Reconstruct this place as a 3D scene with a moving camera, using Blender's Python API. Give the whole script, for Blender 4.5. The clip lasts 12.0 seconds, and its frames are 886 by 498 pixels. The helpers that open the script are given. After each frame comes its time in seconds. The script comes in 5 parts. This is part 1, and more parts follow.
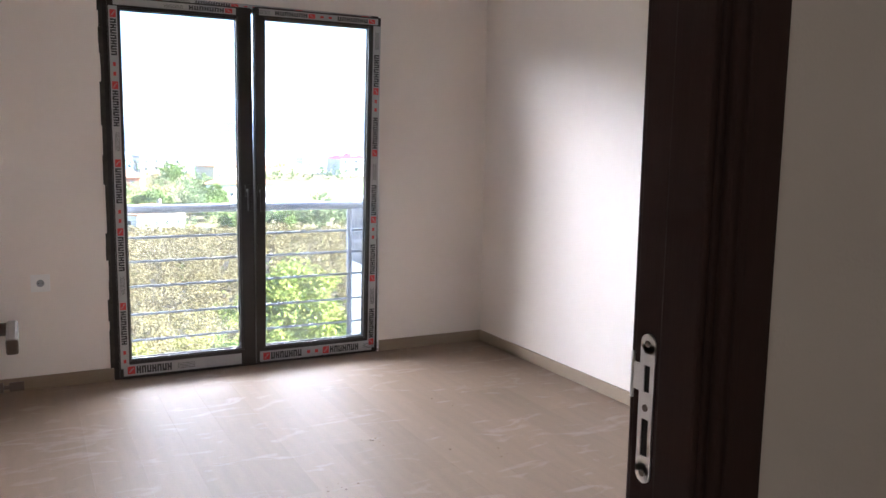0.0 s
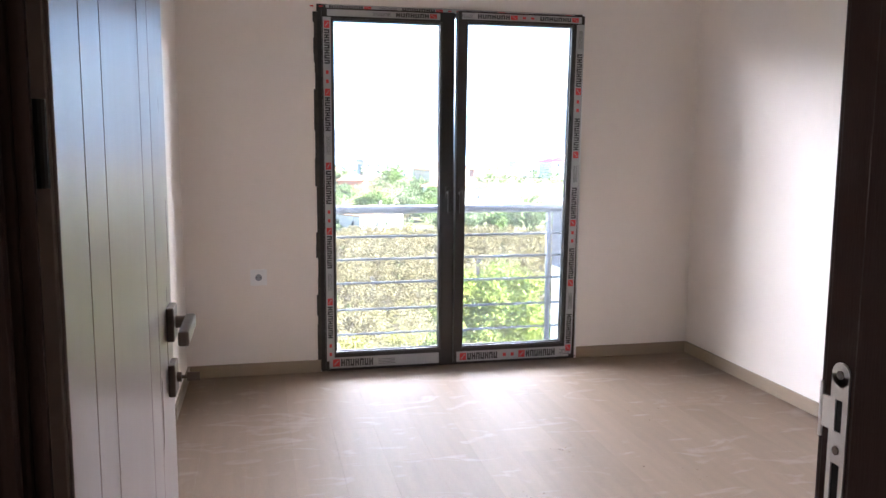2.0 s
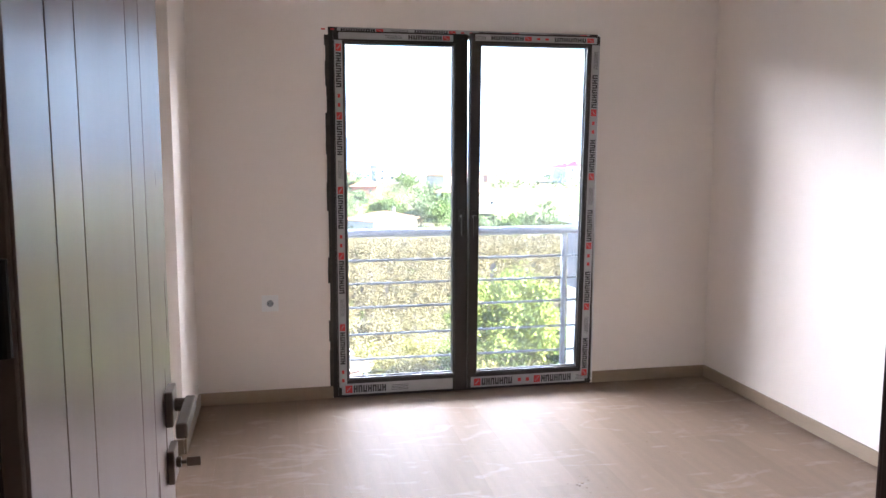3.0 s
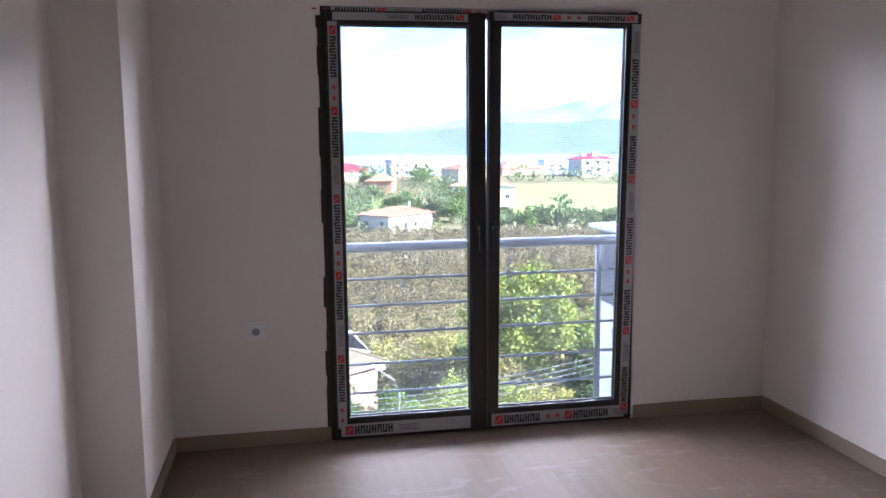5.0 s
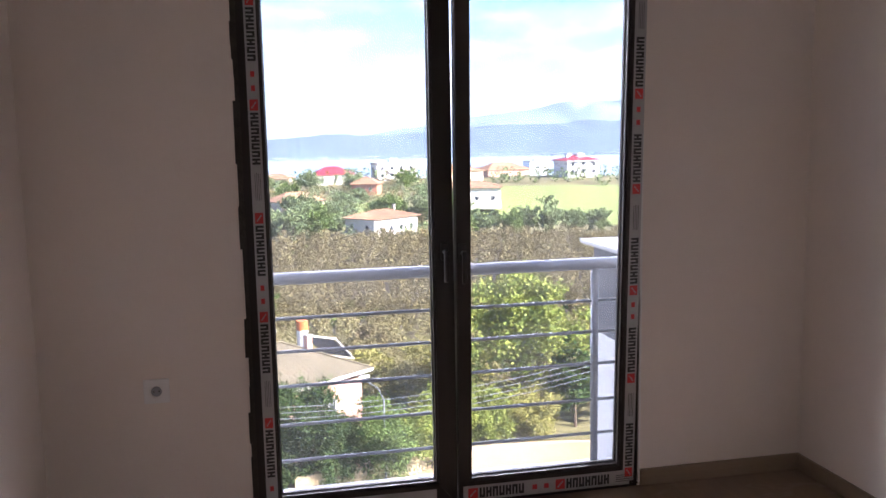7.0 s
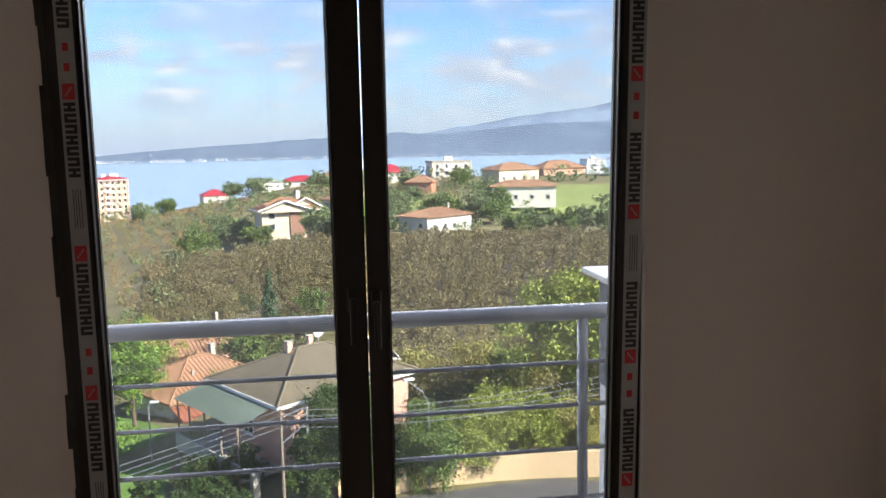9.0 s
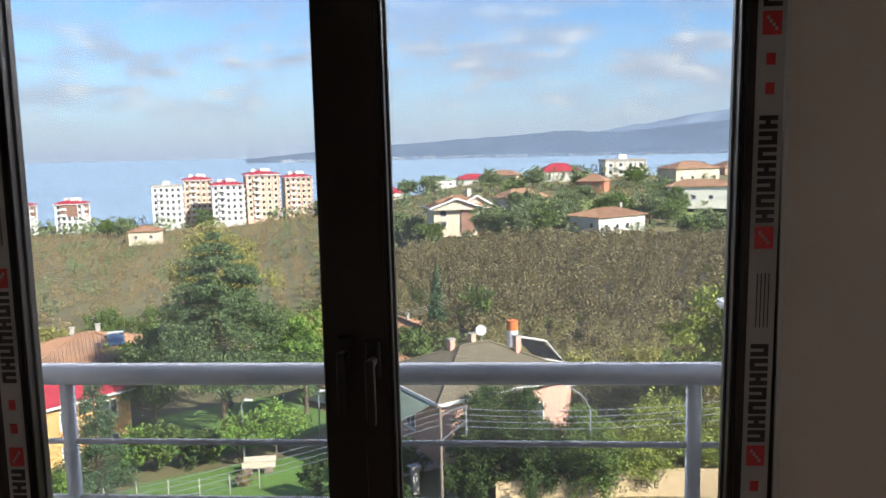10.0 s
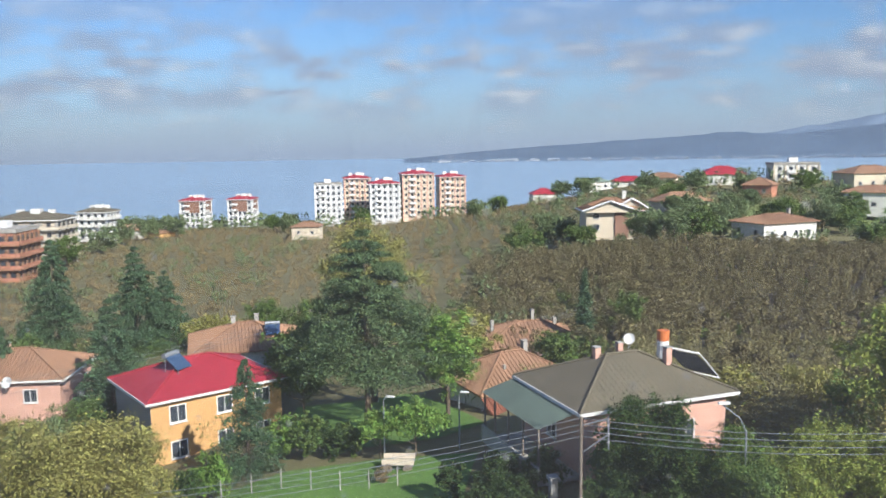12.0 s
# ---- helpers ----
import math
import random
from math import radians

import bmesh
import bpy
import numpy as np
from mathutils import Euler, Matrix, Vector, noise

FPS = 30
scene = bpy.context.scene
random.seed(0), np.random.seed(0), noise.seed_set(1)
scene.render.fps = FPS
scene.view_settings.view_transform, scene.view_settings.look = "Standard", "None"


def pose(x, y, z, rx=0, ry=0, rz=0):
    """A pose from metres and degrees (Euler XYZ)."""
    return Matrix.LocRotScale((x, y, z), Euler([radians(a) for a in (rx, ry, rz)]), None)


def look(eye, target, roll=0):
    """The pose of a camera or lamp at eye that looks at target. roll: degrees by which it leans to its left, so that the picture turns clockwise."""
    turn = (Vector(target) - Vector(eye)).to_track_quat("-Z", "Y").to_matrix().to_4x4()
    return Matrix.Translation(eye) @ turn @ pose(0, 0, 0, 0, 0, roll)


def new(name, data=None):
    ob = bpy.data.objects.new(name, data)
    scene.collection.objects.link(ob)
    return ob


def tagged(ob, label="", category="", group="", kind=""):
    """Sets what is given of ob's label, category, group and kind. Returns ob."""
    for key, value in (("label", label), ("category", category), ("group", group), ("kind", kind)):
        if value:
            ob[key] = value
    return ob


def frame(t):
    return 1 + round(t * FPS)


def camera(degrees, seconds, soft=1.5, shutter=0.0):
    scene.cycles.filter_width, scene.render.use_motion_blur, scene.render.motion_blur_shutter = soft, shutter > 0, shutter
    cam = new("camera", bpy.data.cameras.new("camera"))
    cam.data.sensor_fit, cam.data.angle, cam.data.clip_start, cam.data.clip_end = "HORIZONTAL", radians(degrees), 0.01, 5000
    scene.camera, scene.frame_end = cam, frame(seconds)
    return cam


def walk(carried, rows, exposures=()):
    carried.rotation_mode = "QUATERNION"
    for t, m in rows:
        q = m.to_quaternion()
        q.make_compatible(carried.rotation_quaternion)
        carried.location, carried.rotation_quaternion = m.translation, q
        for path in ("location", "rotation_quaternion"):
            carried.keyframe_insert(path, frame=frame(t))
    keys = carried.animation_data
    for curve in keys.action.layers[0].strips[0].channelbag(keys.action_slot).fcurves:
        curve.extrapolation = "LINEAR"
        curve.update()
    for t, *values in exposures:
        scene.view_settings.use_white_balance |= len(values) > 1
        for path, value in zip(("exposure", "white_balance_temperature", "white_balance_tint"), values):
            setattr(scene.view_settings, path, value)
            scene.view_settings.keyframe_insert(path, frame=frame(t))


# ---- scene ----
cam = camera(57.3, 12.0)
PATH = [
    (0, (-0.415, -4.705, 1.328), (0.5, -2.946, 1.071), 0.9),
    (0.5, (-0.345, -4.693, 1.291), (0.339, -2.832, 1.03), 0.8),
    (1, (-0.326, -4.673, 1.251), (0.209, -2.765, 0.986), 0.7),
    (1.5, (-0.316, -4.654, 1.267), (0.151, -2.727, 1.004), 0.5),
    (2, (-0.321, -4.663, 1.321), (0.111, -2.727, 1.066), 0.3),
    (2.5, (-0.31, -4.663, 1.382), (0.102, -2.721, 1.132), 0.2),
    (3, (-0.302, -4.582, 1.421), (0.097, -2.637, 1.179), -0.0),
    (5, (-0.159, -3.902, 1.451), (0.202, -1.951, 1.194), -0.6),
    (5.5, (-0.066, -3.657, 1.437), (0.293, -1.707, 1.178), -0.9),
    (6, (0.006, -3.432, 1.452), (0.365, -1.482, 1.195), -0.9),
    (6.5, (0.05, -3.222, 1.461), (0.421, -1.273, 1.207), -1.0),
    (7, (0.118, -3.074, 1.449), (0.512, -1.129, 1.197), -1.1),
    (7.5, (0.214, -2.939, 1.452), (0.614, -0.996, 1.201), -1.2),
    (9.3, (0.83, -2.011, 1.457), (0.986, -0.034, 1.202), -1.1),
    (9.5, (0.914, -1.881, 1.449), (0.981, 0.102, 1.194), -1.1),
    (10, (1.058, -1.547, 1.438), (0.899, 0.431, 1.189), -1.3),
    (10.5, (1.191, -1.167, 1.424), (0.837, 0.785, 1.173), -1.0),
    (11, (1.247, -0.821, 1.411), (0.775, 1.107, 1.159), -0.7),
    (11.5, (1.233, -0.581, 1.368), (0.720, 1.336, 1.121), -0.7),
    (12, (1.282, -0.443, 1.335), (0.755, 1.472, 1.095), -0.9),
]
walk(cam, [(t, look(eye, target, roll)) for t, eye, target, roll in PATH],
     exposures=[(0, 4.4, 6060, 10), (3, 4.62, 6060, 12), (5, 3.62, 5650, 16), (5.6, 3.5, 5850, 17), (7.5, 3.15, 6600, 22), (9.3, 2.28, 6900, 10), (10, 2.14, 6800, 10), (11, 2.0, 6600, 10), (11.6, 1.9, 6450, 11), (12, 1.72, 6400, 11)])

# ---- world, sun ----
SUN_EL, SUN_AZ = 34.0, 126.0          # degrees; azimuth clockwise from +y: behind the camera, to the right
world = bpy.data.worlds.new("sky")
scene.world = world
world.use_nodes = True
wn, wl = world.node_tree.nodes, world.node_tree.links
wn.clear()
w_out = wn.new("ShaderNodeOutputWorld")
w_bg = wn.new("ShaderNodeBackground")
w_sky = wn.new("ShaderNodeTexSky")
w_sky.sky_type = "NISHITA"
w_sky.sun_disc = False
w_sky.sun_elevation, w_sky.sun_rotation = radians(SUN_EL), radians(SUN_AZ)
w_sky.air_density, w_sky.dust_density, w_sky.ozone_density = 1.0, 0.35, 2.5
w_co = wn.new("ShaderNodeTexCoord")
w_map = wn.new("ShaderNodeMapping")
w_map.inputs["Scale"].default_value = (4.6, 4.6, 14.0)
w_no = wn.new("ShaderNodeTexNoise")
w_no.inputs["Scale"].default_value, w_no.inputs["Detail"].default_value = 2.3, 7.0
w_no.inputs["Roughness"].default_value = 0.58
w_ramp = wn.new("ShaderNodeValToRGB")
w_ramp.color_ramp.elements[0].position, w_ramp.color_ramp.elements[1].position = 0.43, 0.57
w_no2 = wn.new("ShaderNodeTexNoise")
w_no2.inputs["Scale"].default_value, w_no2.inputs["Detail"].default_value = 4.5, 6.0
w_ramp2 = wn.new("ShaderNodeValToRGB")      # grey bellies and white tops
w_ramp2.color_ramp.elements[0].position, w_ramp2.color_ramp.elements[1].position = 0.50, 0.72
w_ramp2.color_ramp.elements[0].color, w_ramp2.color_ramp.elements[1].color = (0.52, 0.575, 0.72, 1), (0.97, 0.96, 0.98, 1)
w_gain = wn.new("ShaderNodeMixRGB")
w_gain.blend_type = "MULTIPLY"
w_gain.inputs["Fac"].default_value = 1.0
w_gain.inputs["Color2"].default_value = (6.3, 6.3, 6.3, 1)
w_tint = wn.new("ShaderNodeMixRGB")
w_tint.blend_type = "MULTIPLY"
w_tint.inputs["Fac"].default_value = 1.0
w_tint.inputs["Color2"].default_value = (0.72, 0.89, 1.12, 1)
w_sep = wn.new("ShaderNodeSeparateXYZ")
w_low = wn.new("ShaderNodeMapRange")        # the cloud bank thins out upwards
w_low.inputs["From Min"].default_value, w_low.inputs["From Max"].default_value = 0.11, 0.20
w_low.inputs["To Min"].default_value, w_low.inputs["To Max"].default_value = 0.80, 0.12
w_haze = wn.new("ShaderNodeMapRange")       # sea haze over the horizon
w_haze.inputs["From Min"].default_value, w_haze.inputs["From Max"].default_value = 0.0, 0.13
w_haze.inputs["To Min"].default_value, w_haze.inputs["To Max"].default_value = 0.9, 0.0
w_hmix = wn.new("ShaderNodeMixRGB")
w_hmix.inputs["Color2"].default_value = (3.15, 3.85, 5.2, 1)
w_mix = wn.new("ShaderNodeMixRGB")
w_fac = wn.new("ShaderNodeMath")
w_fac.operation = "MULTIPLY"
w_base = wn.new("ShaderNodeMapRange")       # and sinks into the haze over the sea
w_base.inputs["From Min"].default_value, w_base.inputs["From Max"].default_value = 0.01, 0.075
w_fac2 = wn.new("ShaderNodeMath")
w_fac2.operation = "MULTIPLY"
wl.new(w_co.outputs["Generated"], w_map.inputs["Vector"])
wl.new(w_co.outputs["Generated"], w_sep.inputs["Vector"])
wl.new(w_map.outputs["Vector"], w_no.inputs["Vector"])
wl.new(w_map.outputs["Vector"], w_no2.inputs["Vector"])
wl.new(w_no.outputs["Fac"], w_ramp.inputs["Fac"])
wl.new(w_no2.outputs["Fac"], w_ramp2.inputs["Fac"])
wl.new(w_ramp2.outputs["Color"], w_gain.inputs["Color1"])
wl.new(w_sep.outputs["Z"], w_low.inputs["Value"])
wl.new(w_sep.outputs["Z"], w_haze.inputs["Value"])
wl.new(w_ramp.outputs["Color"], w_fac.inputs[0])
wl.new(w_low.outputs["Result"], w_fac.inputs[1])
wl.new(w_sky.outputs["Color"], w_tint.inputs["Color1"])
wl.new(w_tint.outputs["Color"], w_hmix.inputs["Color1"])
wl.new(w_haze.outputs["Result"], w_hmix.inputs["Fac"])
wl.new(w_hmix.outputs["Color"], w_mix.inputs["Color1"])
wl.new(w_gain.outputs["Color"], w_mix.inputs["Color2"])
wl.new(w_sep.outputs["Z"], w_base.inputs["Value"])
wl.new(w_fac.outputs["Value"], w_fac2.inputs[0])
wl.new(w_base.outputs["Result"], w_fac2.inputs[1])
wl.new(w_fac2.outputs["Value"], w_mix.inputs["Fac"])
wl.new(w_mix.outputs["Color"], w_bg.inputs["Color"])
wl.new(w_bg.outputs["Background"], w_out.inputs["Surface"])
w_bg.inputs["Strength"].default_value = 0.080

sun = new("sun", bpy.data.lights.new("sun", "SUN"))
sun.data.energy, sun.data.angle, sun.data.color = 5.0, radians(0.6), (1.0, 0.93, 0.82)
to_sun = Vector((math.sin(radians(SUN_AZ)) * math.cos(radians(SUN_EL)), math.cos(radians(SUN_AZ)) * math.cos(radians(SUN_EL)), math.sin(radians(SUN_EL))))
sun.matrix_world = look((20, -30, 60), Vector((20, -30, 60)) - to_sun)

# added area lamp out of view, standing in for sky light to brighten the room
sky_fill = new("sky_fill_lamp", bpy.data.lights.new("sky_fill_lamp", "AREA"))
sky_fill.data.shape, sky_fill.data.size, sky_fill.data.size_y = "RECTANGLE", 64.0, 6.0
sky_fill.data.energy, sky_fill.data.color = 3700.0, (0.97, 0.95, 1.0)
sky_fill.matrix_world = look((0.8, 14.0, 7.6), (0.8, 0.0, 6.4))

# added warm lamp at an unseen hall opening, to brighten the corridor
hall_fill = new("hall_fill_lamp", bpy.data.lights.new("hall_fill_lamp", "AREA"))
hall_fill.data.shape, hall_fill.data.size, hall_fill.data.size_y = "RECTANGLE", 0.8, 0.8
hall_fill.data.energy, hall_fill.data.color = 0.32, (1.0, 0.92, 0.82)
hall_fill.matrix_world = look((-1.56, -5.6, 1.6), (0.5, -5.6, 1.55))

# ---- materials ----
def material(name, color, rough=0.6, vary=0.12, scale=6.0, bump=0.0, bump_scale=80.0, metal=0.0, island=0.0, piece=0.0, stretch=(1, 1, 1), stain=0.0, spec=0.5):
    """A surface with variation at two scales, relief, and, on loose pieces, a shift of tone from piece to piece."""
    m = bpy.data.materials.new(name)
    m.use_nodes = True
    n, l = m.node_tree.nodes, m.node_tree.links
    b = n["Principled BSDF"]
    b.inputs["Roughness"].default_value, b.inputs["Metallic"].default_value = rough, metal
    b.inputs["Specular IOR Level"].default_value = spec
    co = n.new("ShaderNodeTexCoord")
    mp = n.new("ShaderNodeMapping")
    mp.inputs["Scale"].default_value = stretch
    l.new(co.outputs["Object"], mp.inputs["Vector"])

    def tex(s, detail):
        t = n.new("ShaderNodeTexNoise")
        t.inputs["Scale"].default_value, t.inputs["Detail"].default_value = s, detail
        l.new(mp.outputs["Vector"], t.inputs["Vector"])
        return t.outputs["Fac"]

    def math_node(op, a, c):
        k = n.new("ShaderNodeMath")
        k.operation = op
        for i, v in enumerate((a, c)):
            if isinstance(v, (int, float)):
                k.inputs[i].default_value = v
            else:
                l.new(v, k.inputs[i])
        return k.outputs[0]

    big, fine = tex(scale, 3), tex(scale * 9, 2)
    total = math_node("ADD", math_node("MULTIPLY", big, 0.65), math_node("MULTIPLY", fine, 0.35))
    total = math_node("SUBTRACT", total, 0.5)
    val = math_node("ADD", math_node("MULTIPLY", total, vary * 4), 1.0)
    if island:
        g = n.new("ShaderNodeNewGeometry")
        val = math_node("ADD", val, math_node("MULTIPLY", math_node("SUBTRACT", g.outputs["Random Per Island"], 0.5), island))
    if piece:
        o = n.new("ShaderNodeObjectInfo")
        val = math_node("ADD", val, math_node("MULTIPLY", math_node("SUBTRACT", o.outputs["Random"], 0.5), piece))
    hsv = n.new("ShaderNodeHueSaturation")
    hsv.inputs["Color"].default_value = (*color, 1)
    l.new(val, hsv.inputs["Value"])
    if island:
        g2 = n.new("ShaderNodeNewGeometry")
        hue = math_node("ADD", math_node("MULTIPLY", math_node("SUBTRACT", g2.outputs["Random Per Island"], 0.5), island * 0.06), 0.5)
        l.new(hue, hsv.inputs["Hue"])
    out = hsv.outputs["Color"]
    if stain:
        sr = n.new("ShaderNodeValToRGB")
        sr.color_ramp.elements[0].position, sr.color_ramp.elements[1].position = 0.55, 0.75
        l.new(tex(scale * 0.5, 6), sr.inputs["Fac"])
        mx = n.new("ShaderNodeMixRGB")
        mx.inputs["Color2"].default_value = (*[c * 0.45 for c in color], 1)
        l.new(math_node("MULTIPLY", sr.outputs["Color"], stain), mx.inputs["Fac"])
        l.new(out, mx.inputs["Color1"])
        out = mx.outputs["Color"]
    l.new(out, b.inputs["Base Color"])
    if rough < 0.95:
        l.new(math_node("ADD", math_node("MULTIPLY", total, 0.25), rough), b.inputs["Roughness"])
    if bump:
        bp = n.new("ShaderNodeBump")
        bp.inputs["Strength"].default_value, bp.inputs["Distance"].default_value = bump, 0.01
        l.new(tex(bump_scale, 3), bp.inputs["Height"])
        l.new(bp.outputs["Normal"], b.inputs["Normal"])
    return m


def leafy(name, color, island=0.7, vary=0.15, scale=0.35):
    """Leaves: a diffuse and translucent blend whose tone shifts from leaf clump to leaf clump."""
    m = material(name, [min(0.6, c * 1.12) for c in color], rough=0.75, vary=vary, scale=scale, island=island, spec=0.2)
    n, l = m.node_tree.nodes, m.node_tree.links
    b = n["Principled BSDF"]
    tr = n.new("ShaderNodeBsdfTranslucent")
    src = b.inputs["Base Color"].links[0].from_socket
    l.new(src, tr.inputs["Color"])
    mix = n.new("ShaderNodeMixShader")
    mix.inputs["Fac"].default_value = 0.3
    l.new(b.outputs["BSDF"], mix.inputs[1])
    l.new(tr.outputs["BSDF"], mix.inputs[2])
    l.new(mix.outputs["Shader"], n["Material Output"].inputs["Surface"])
    return m


M_WALL = material("wall_paint", (0.77, 0.708, 0.652), 0.75, 0.025, 1.3, 0.12, 160)
M_CEIL = material("ceiling_paint", (0.82, 0.81, 0.78), 0.85, 0.02, 1.5, 0.1, 160)
M_PLANK = material("laminate", (0.218, 0.163, 0.120), 0.52, 0.12, 5.0, 0.04, 60, piece=0.10, stretch=(5, 0.6, 1), stain=0.10, spec=0.07)
pn, pl = M_PLANK.node_tree.nodes, M_PLANK.node_tree.links      # dusty wiped smears over the boards
p_bsdf = pn["Principled BSDF"]
p_geo, p_map, p_noise, p_ramp, p_mix = pn.new("ShaderNodeNewGeometry"), pn.new("ShaderNodeMapping"), pn.new("ShaderNodeTexNoise"), pn.new("ShaderNodeValToRGB"), pn.new("ShaderNodeMixRGB")
p_map.inputs["Rotation"].default_value, p_map.inputs["Scale"].default_value = (0, 0, 0.6), (1.0, 2.6, 1.0)
p_noise.inputs["Scale"].default_value, p_noise.inputs["Detail"].default_value, p_noise.inputs["Distortion"].default_value = 3.2, 7.0, 1.6
p_ramp.color_ramp.elements[0].position, p_ramp.color_ramp.elements[1].position = 0.57, 0.70
p_ramp.color_ramp.elements[1].color = (0.15, 0.15, 0.15, 1)
p_mix.inputs["Color2"].default_value = (0.48, 0.46, 0.45, 1)
pl.new(p_geo.outputs["Position"], p_map.inputs["Vector"])
pl.new(p_map.outputs["Vector"], p_noise.inputs["Vector"])
pl.new(p_noise.outputs["Fac"], p_ramp.inputs["Fac"])
pl.new(p_ramp.outputs["Color"], p_mix.inputs["Fac"])
pl.new(p_bsdf.inputs["Base Color"].links[0].from_socket, p_mix.inputs["Color1"])
pl.new(p_mix.outputs["Color"], p_bsdf.inputs["Base Color"])
M_SUB = material("floor_joint", (0.20, 0.15, 0.10), 0.8, 0.1)
M_SKIRT = material("skirting_foil", (0.27, 0.208, 0.145), 0.5, 0.10, 3.0, stretch=(1, 1, 6))
M_PVC = material("brown_pvc", (0.013, 0.009, 0.0075), 0.38, 0.25, 3.0, 0.08, 120, stretch=(6, 6, 0.8))
M_TAPE = material("protective_film", (0.38, 0.38, 0.385), 0.35, 0.10, 9.0, 0.15, 40)
M_INK = material("black_print", (0.02, 0.02, 0.022), 0.4, 0.1)
M_RED = material("red_print", (0.55, 0.04, 0.04), 0.4, 0.1)
M_DARKFILL = material("rough_filler", (0.05, 0.043, 0.038), 0.9, 0.5, 20, 0.6, 60)
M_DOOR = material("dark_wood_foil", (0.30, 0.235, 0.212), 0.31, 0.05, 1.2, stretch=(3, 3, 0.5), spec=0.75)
M_JAMB = material("dark_wood_jamb", (0.050, 0.030, 0.026), 0.6, 0.14, 2.5, 0.08, 70, stretch=(7, 7, 0.6), spec=0.06)
M_HINGE = material("black_hinge_metal", (0.03, 0.028, 0.026), 0.5, 0.2, 14, metal=0.5)
M_STEEL = material("brushed_steel", (0.55, 0.53, 0.50), 0.35, 0.12, 12, metal=1.0)
M_BRONZE = material("antique_nickel", (0.17, 0.14, 0.12), 0.36, 0.15, 14, metal=1.0)
M_HOLE = material("dark_hole", (0.01, 0.009, 0.008), 0.9, 0.1)
M_PLASTIC = material("white_plastic", (0.76, 0.76, 0.75), 0.35, 0.02)
M_GALV = material("painted_rail", (0.27, 0.29, 0.315), 0.45, 0.12, 9, 0.06, 60, metal=0.35)
M_SILL = material("white_marble", (0.52, 0.52, 0.52), 0.4, 0.08, 5, stain=0.12)
M_FACADE = material("grey_facade", (0.10, 0.104, 0.115), 0.85, 0.08, 3, 0.3, 90)
M_FACADE_W = material("white_facade", (0.58, 0.58, 0.58), 0.85, 0.06, 3, 0.3, 90)

M_GLASS = bpy.data.materials.new("window_glass")
M_GLASS.use_nodes = True
gn, gl = M_GLASS.node_tree.nodes, M_GLASS.node_tree.links
gn.remove(gn["Principled BSDF"])
g_tr, g_gl, g_mix, g_fr = gn.new("ShaderNodeBsdfTransparent"), gn.new("ShaderNodeBsdfGlossy"), gn.new("ShaderNodeMixShader"), gn.new("ShaderNodeFresnel")
g_tr.inputs["Color"].default_value = (0.80, 0.81, 0.815, 1)
g_gl.inputs["Roughness"].default_value = 0.01
g_fr.inputs["IOR"].default_value = 1.25
gl.new(g_fr.outputs["Fac"], g_mix.inputs["Fac"])
gl.new(g_tr.outputs["BSDF"], g_mix.inputs[1])
gl.new(g_gl.outputs["BSDF"], g_mix.inputs[2])
# a thin film of dust, with streaks and specks, that scatters the daylight
g_co, g_n1, g_n2, g_r2 = gn.new("ShaderNodeTexCoord"), gn.new("ShaderNodeTexNoise"), gn.new("ShaderNodeTexVoronoi"), gn.new("ShaderNodeValToRGB")
g_dust, g_m1, g_a, g_mix2 = gn.new("ShaderNodeBsdfTranslucent"), gn.new("ShaderNodeMath"), gn.new("ShaderNodeMath"), gn.new("ShaderNodeMixShader")
g_n1.inputs["Scale"].default_value, g_n1.inputs["Detail"].default_value = 3.0, 5.0
g_n2.inputs["Scale"].default_value = 26.0
g_r2.color_ramp.elements[0].position, g_r2.color_ramp.elements[1].position = 0.035, 0.075
g_r2.color_ramp.elements[0].color, g_r2.color_ramp.elements[1].color = (0.16, 0.16, 0.16, 1), (0, 0, 0, 1)
g_dust.inputs["Color"].default_value = (0.55, 0.55, 0.55, 1)
g_m1.operation, g_a.operation = "MULTIPLY_ADD", "ADD"
g_m1.inputs[1].default_value, g_m1.inputs[2].default_value = 0.022, -0.003
gl.new(g_co.outputs["Object"], g_n1.inputs["Vector"])
gl.new(g_co.outputs["Object"], g_n2.inputs["Vector"])
gl.new(g_n1.outputs["Fac"], g_m1.inputs[0])
gl.new(g_n2.outputs["Distance"], g_r2.inputs["Fac"])
gl.new(g_m1.outputs[0], g_a.inputs[0])
gl.new(g_r2.outputs["Color"], g_a.inputs[1])
gl.new(g_a.outputs[0], g_mix2.inputs["Fac"])
gl.new(g_mix.outputs["Shader"], g_mix2.inputs[1])
gl.new(g_dust.outputs["BSDF"], g_mix2.inputs[2])
gl.new(g_mix2.outputs["Shader"], gn["Material Output"].inputs["Surface"])


# ---- mesh helpers ----
def box(bm, x0, x1, y0, y1, z0, z1, bevel=0.0, turn=None):
    """Adds a box, with its edges rounded by bevel, to bm."""
    m = Matrix.LocRotScale(((x0 + x1) / 2, (y0 + y1) / 2, (z0 + z1) / 2), None, (abs(x1 - x0), abs(y1 - y0), abs(z1 - z0)))
    made = bmesh.ops.create_cube(bm, size=1.0, matrix=m if turn is None else turn @ m)["verts"]
    if bevel:
        edges = list({e for v in made for e in v.link_edges})
        bmesh.ops.bevel(bm, geom=edges, offset=bevel, segments=2, affect="EDGES", profile=0.6)
    return bm


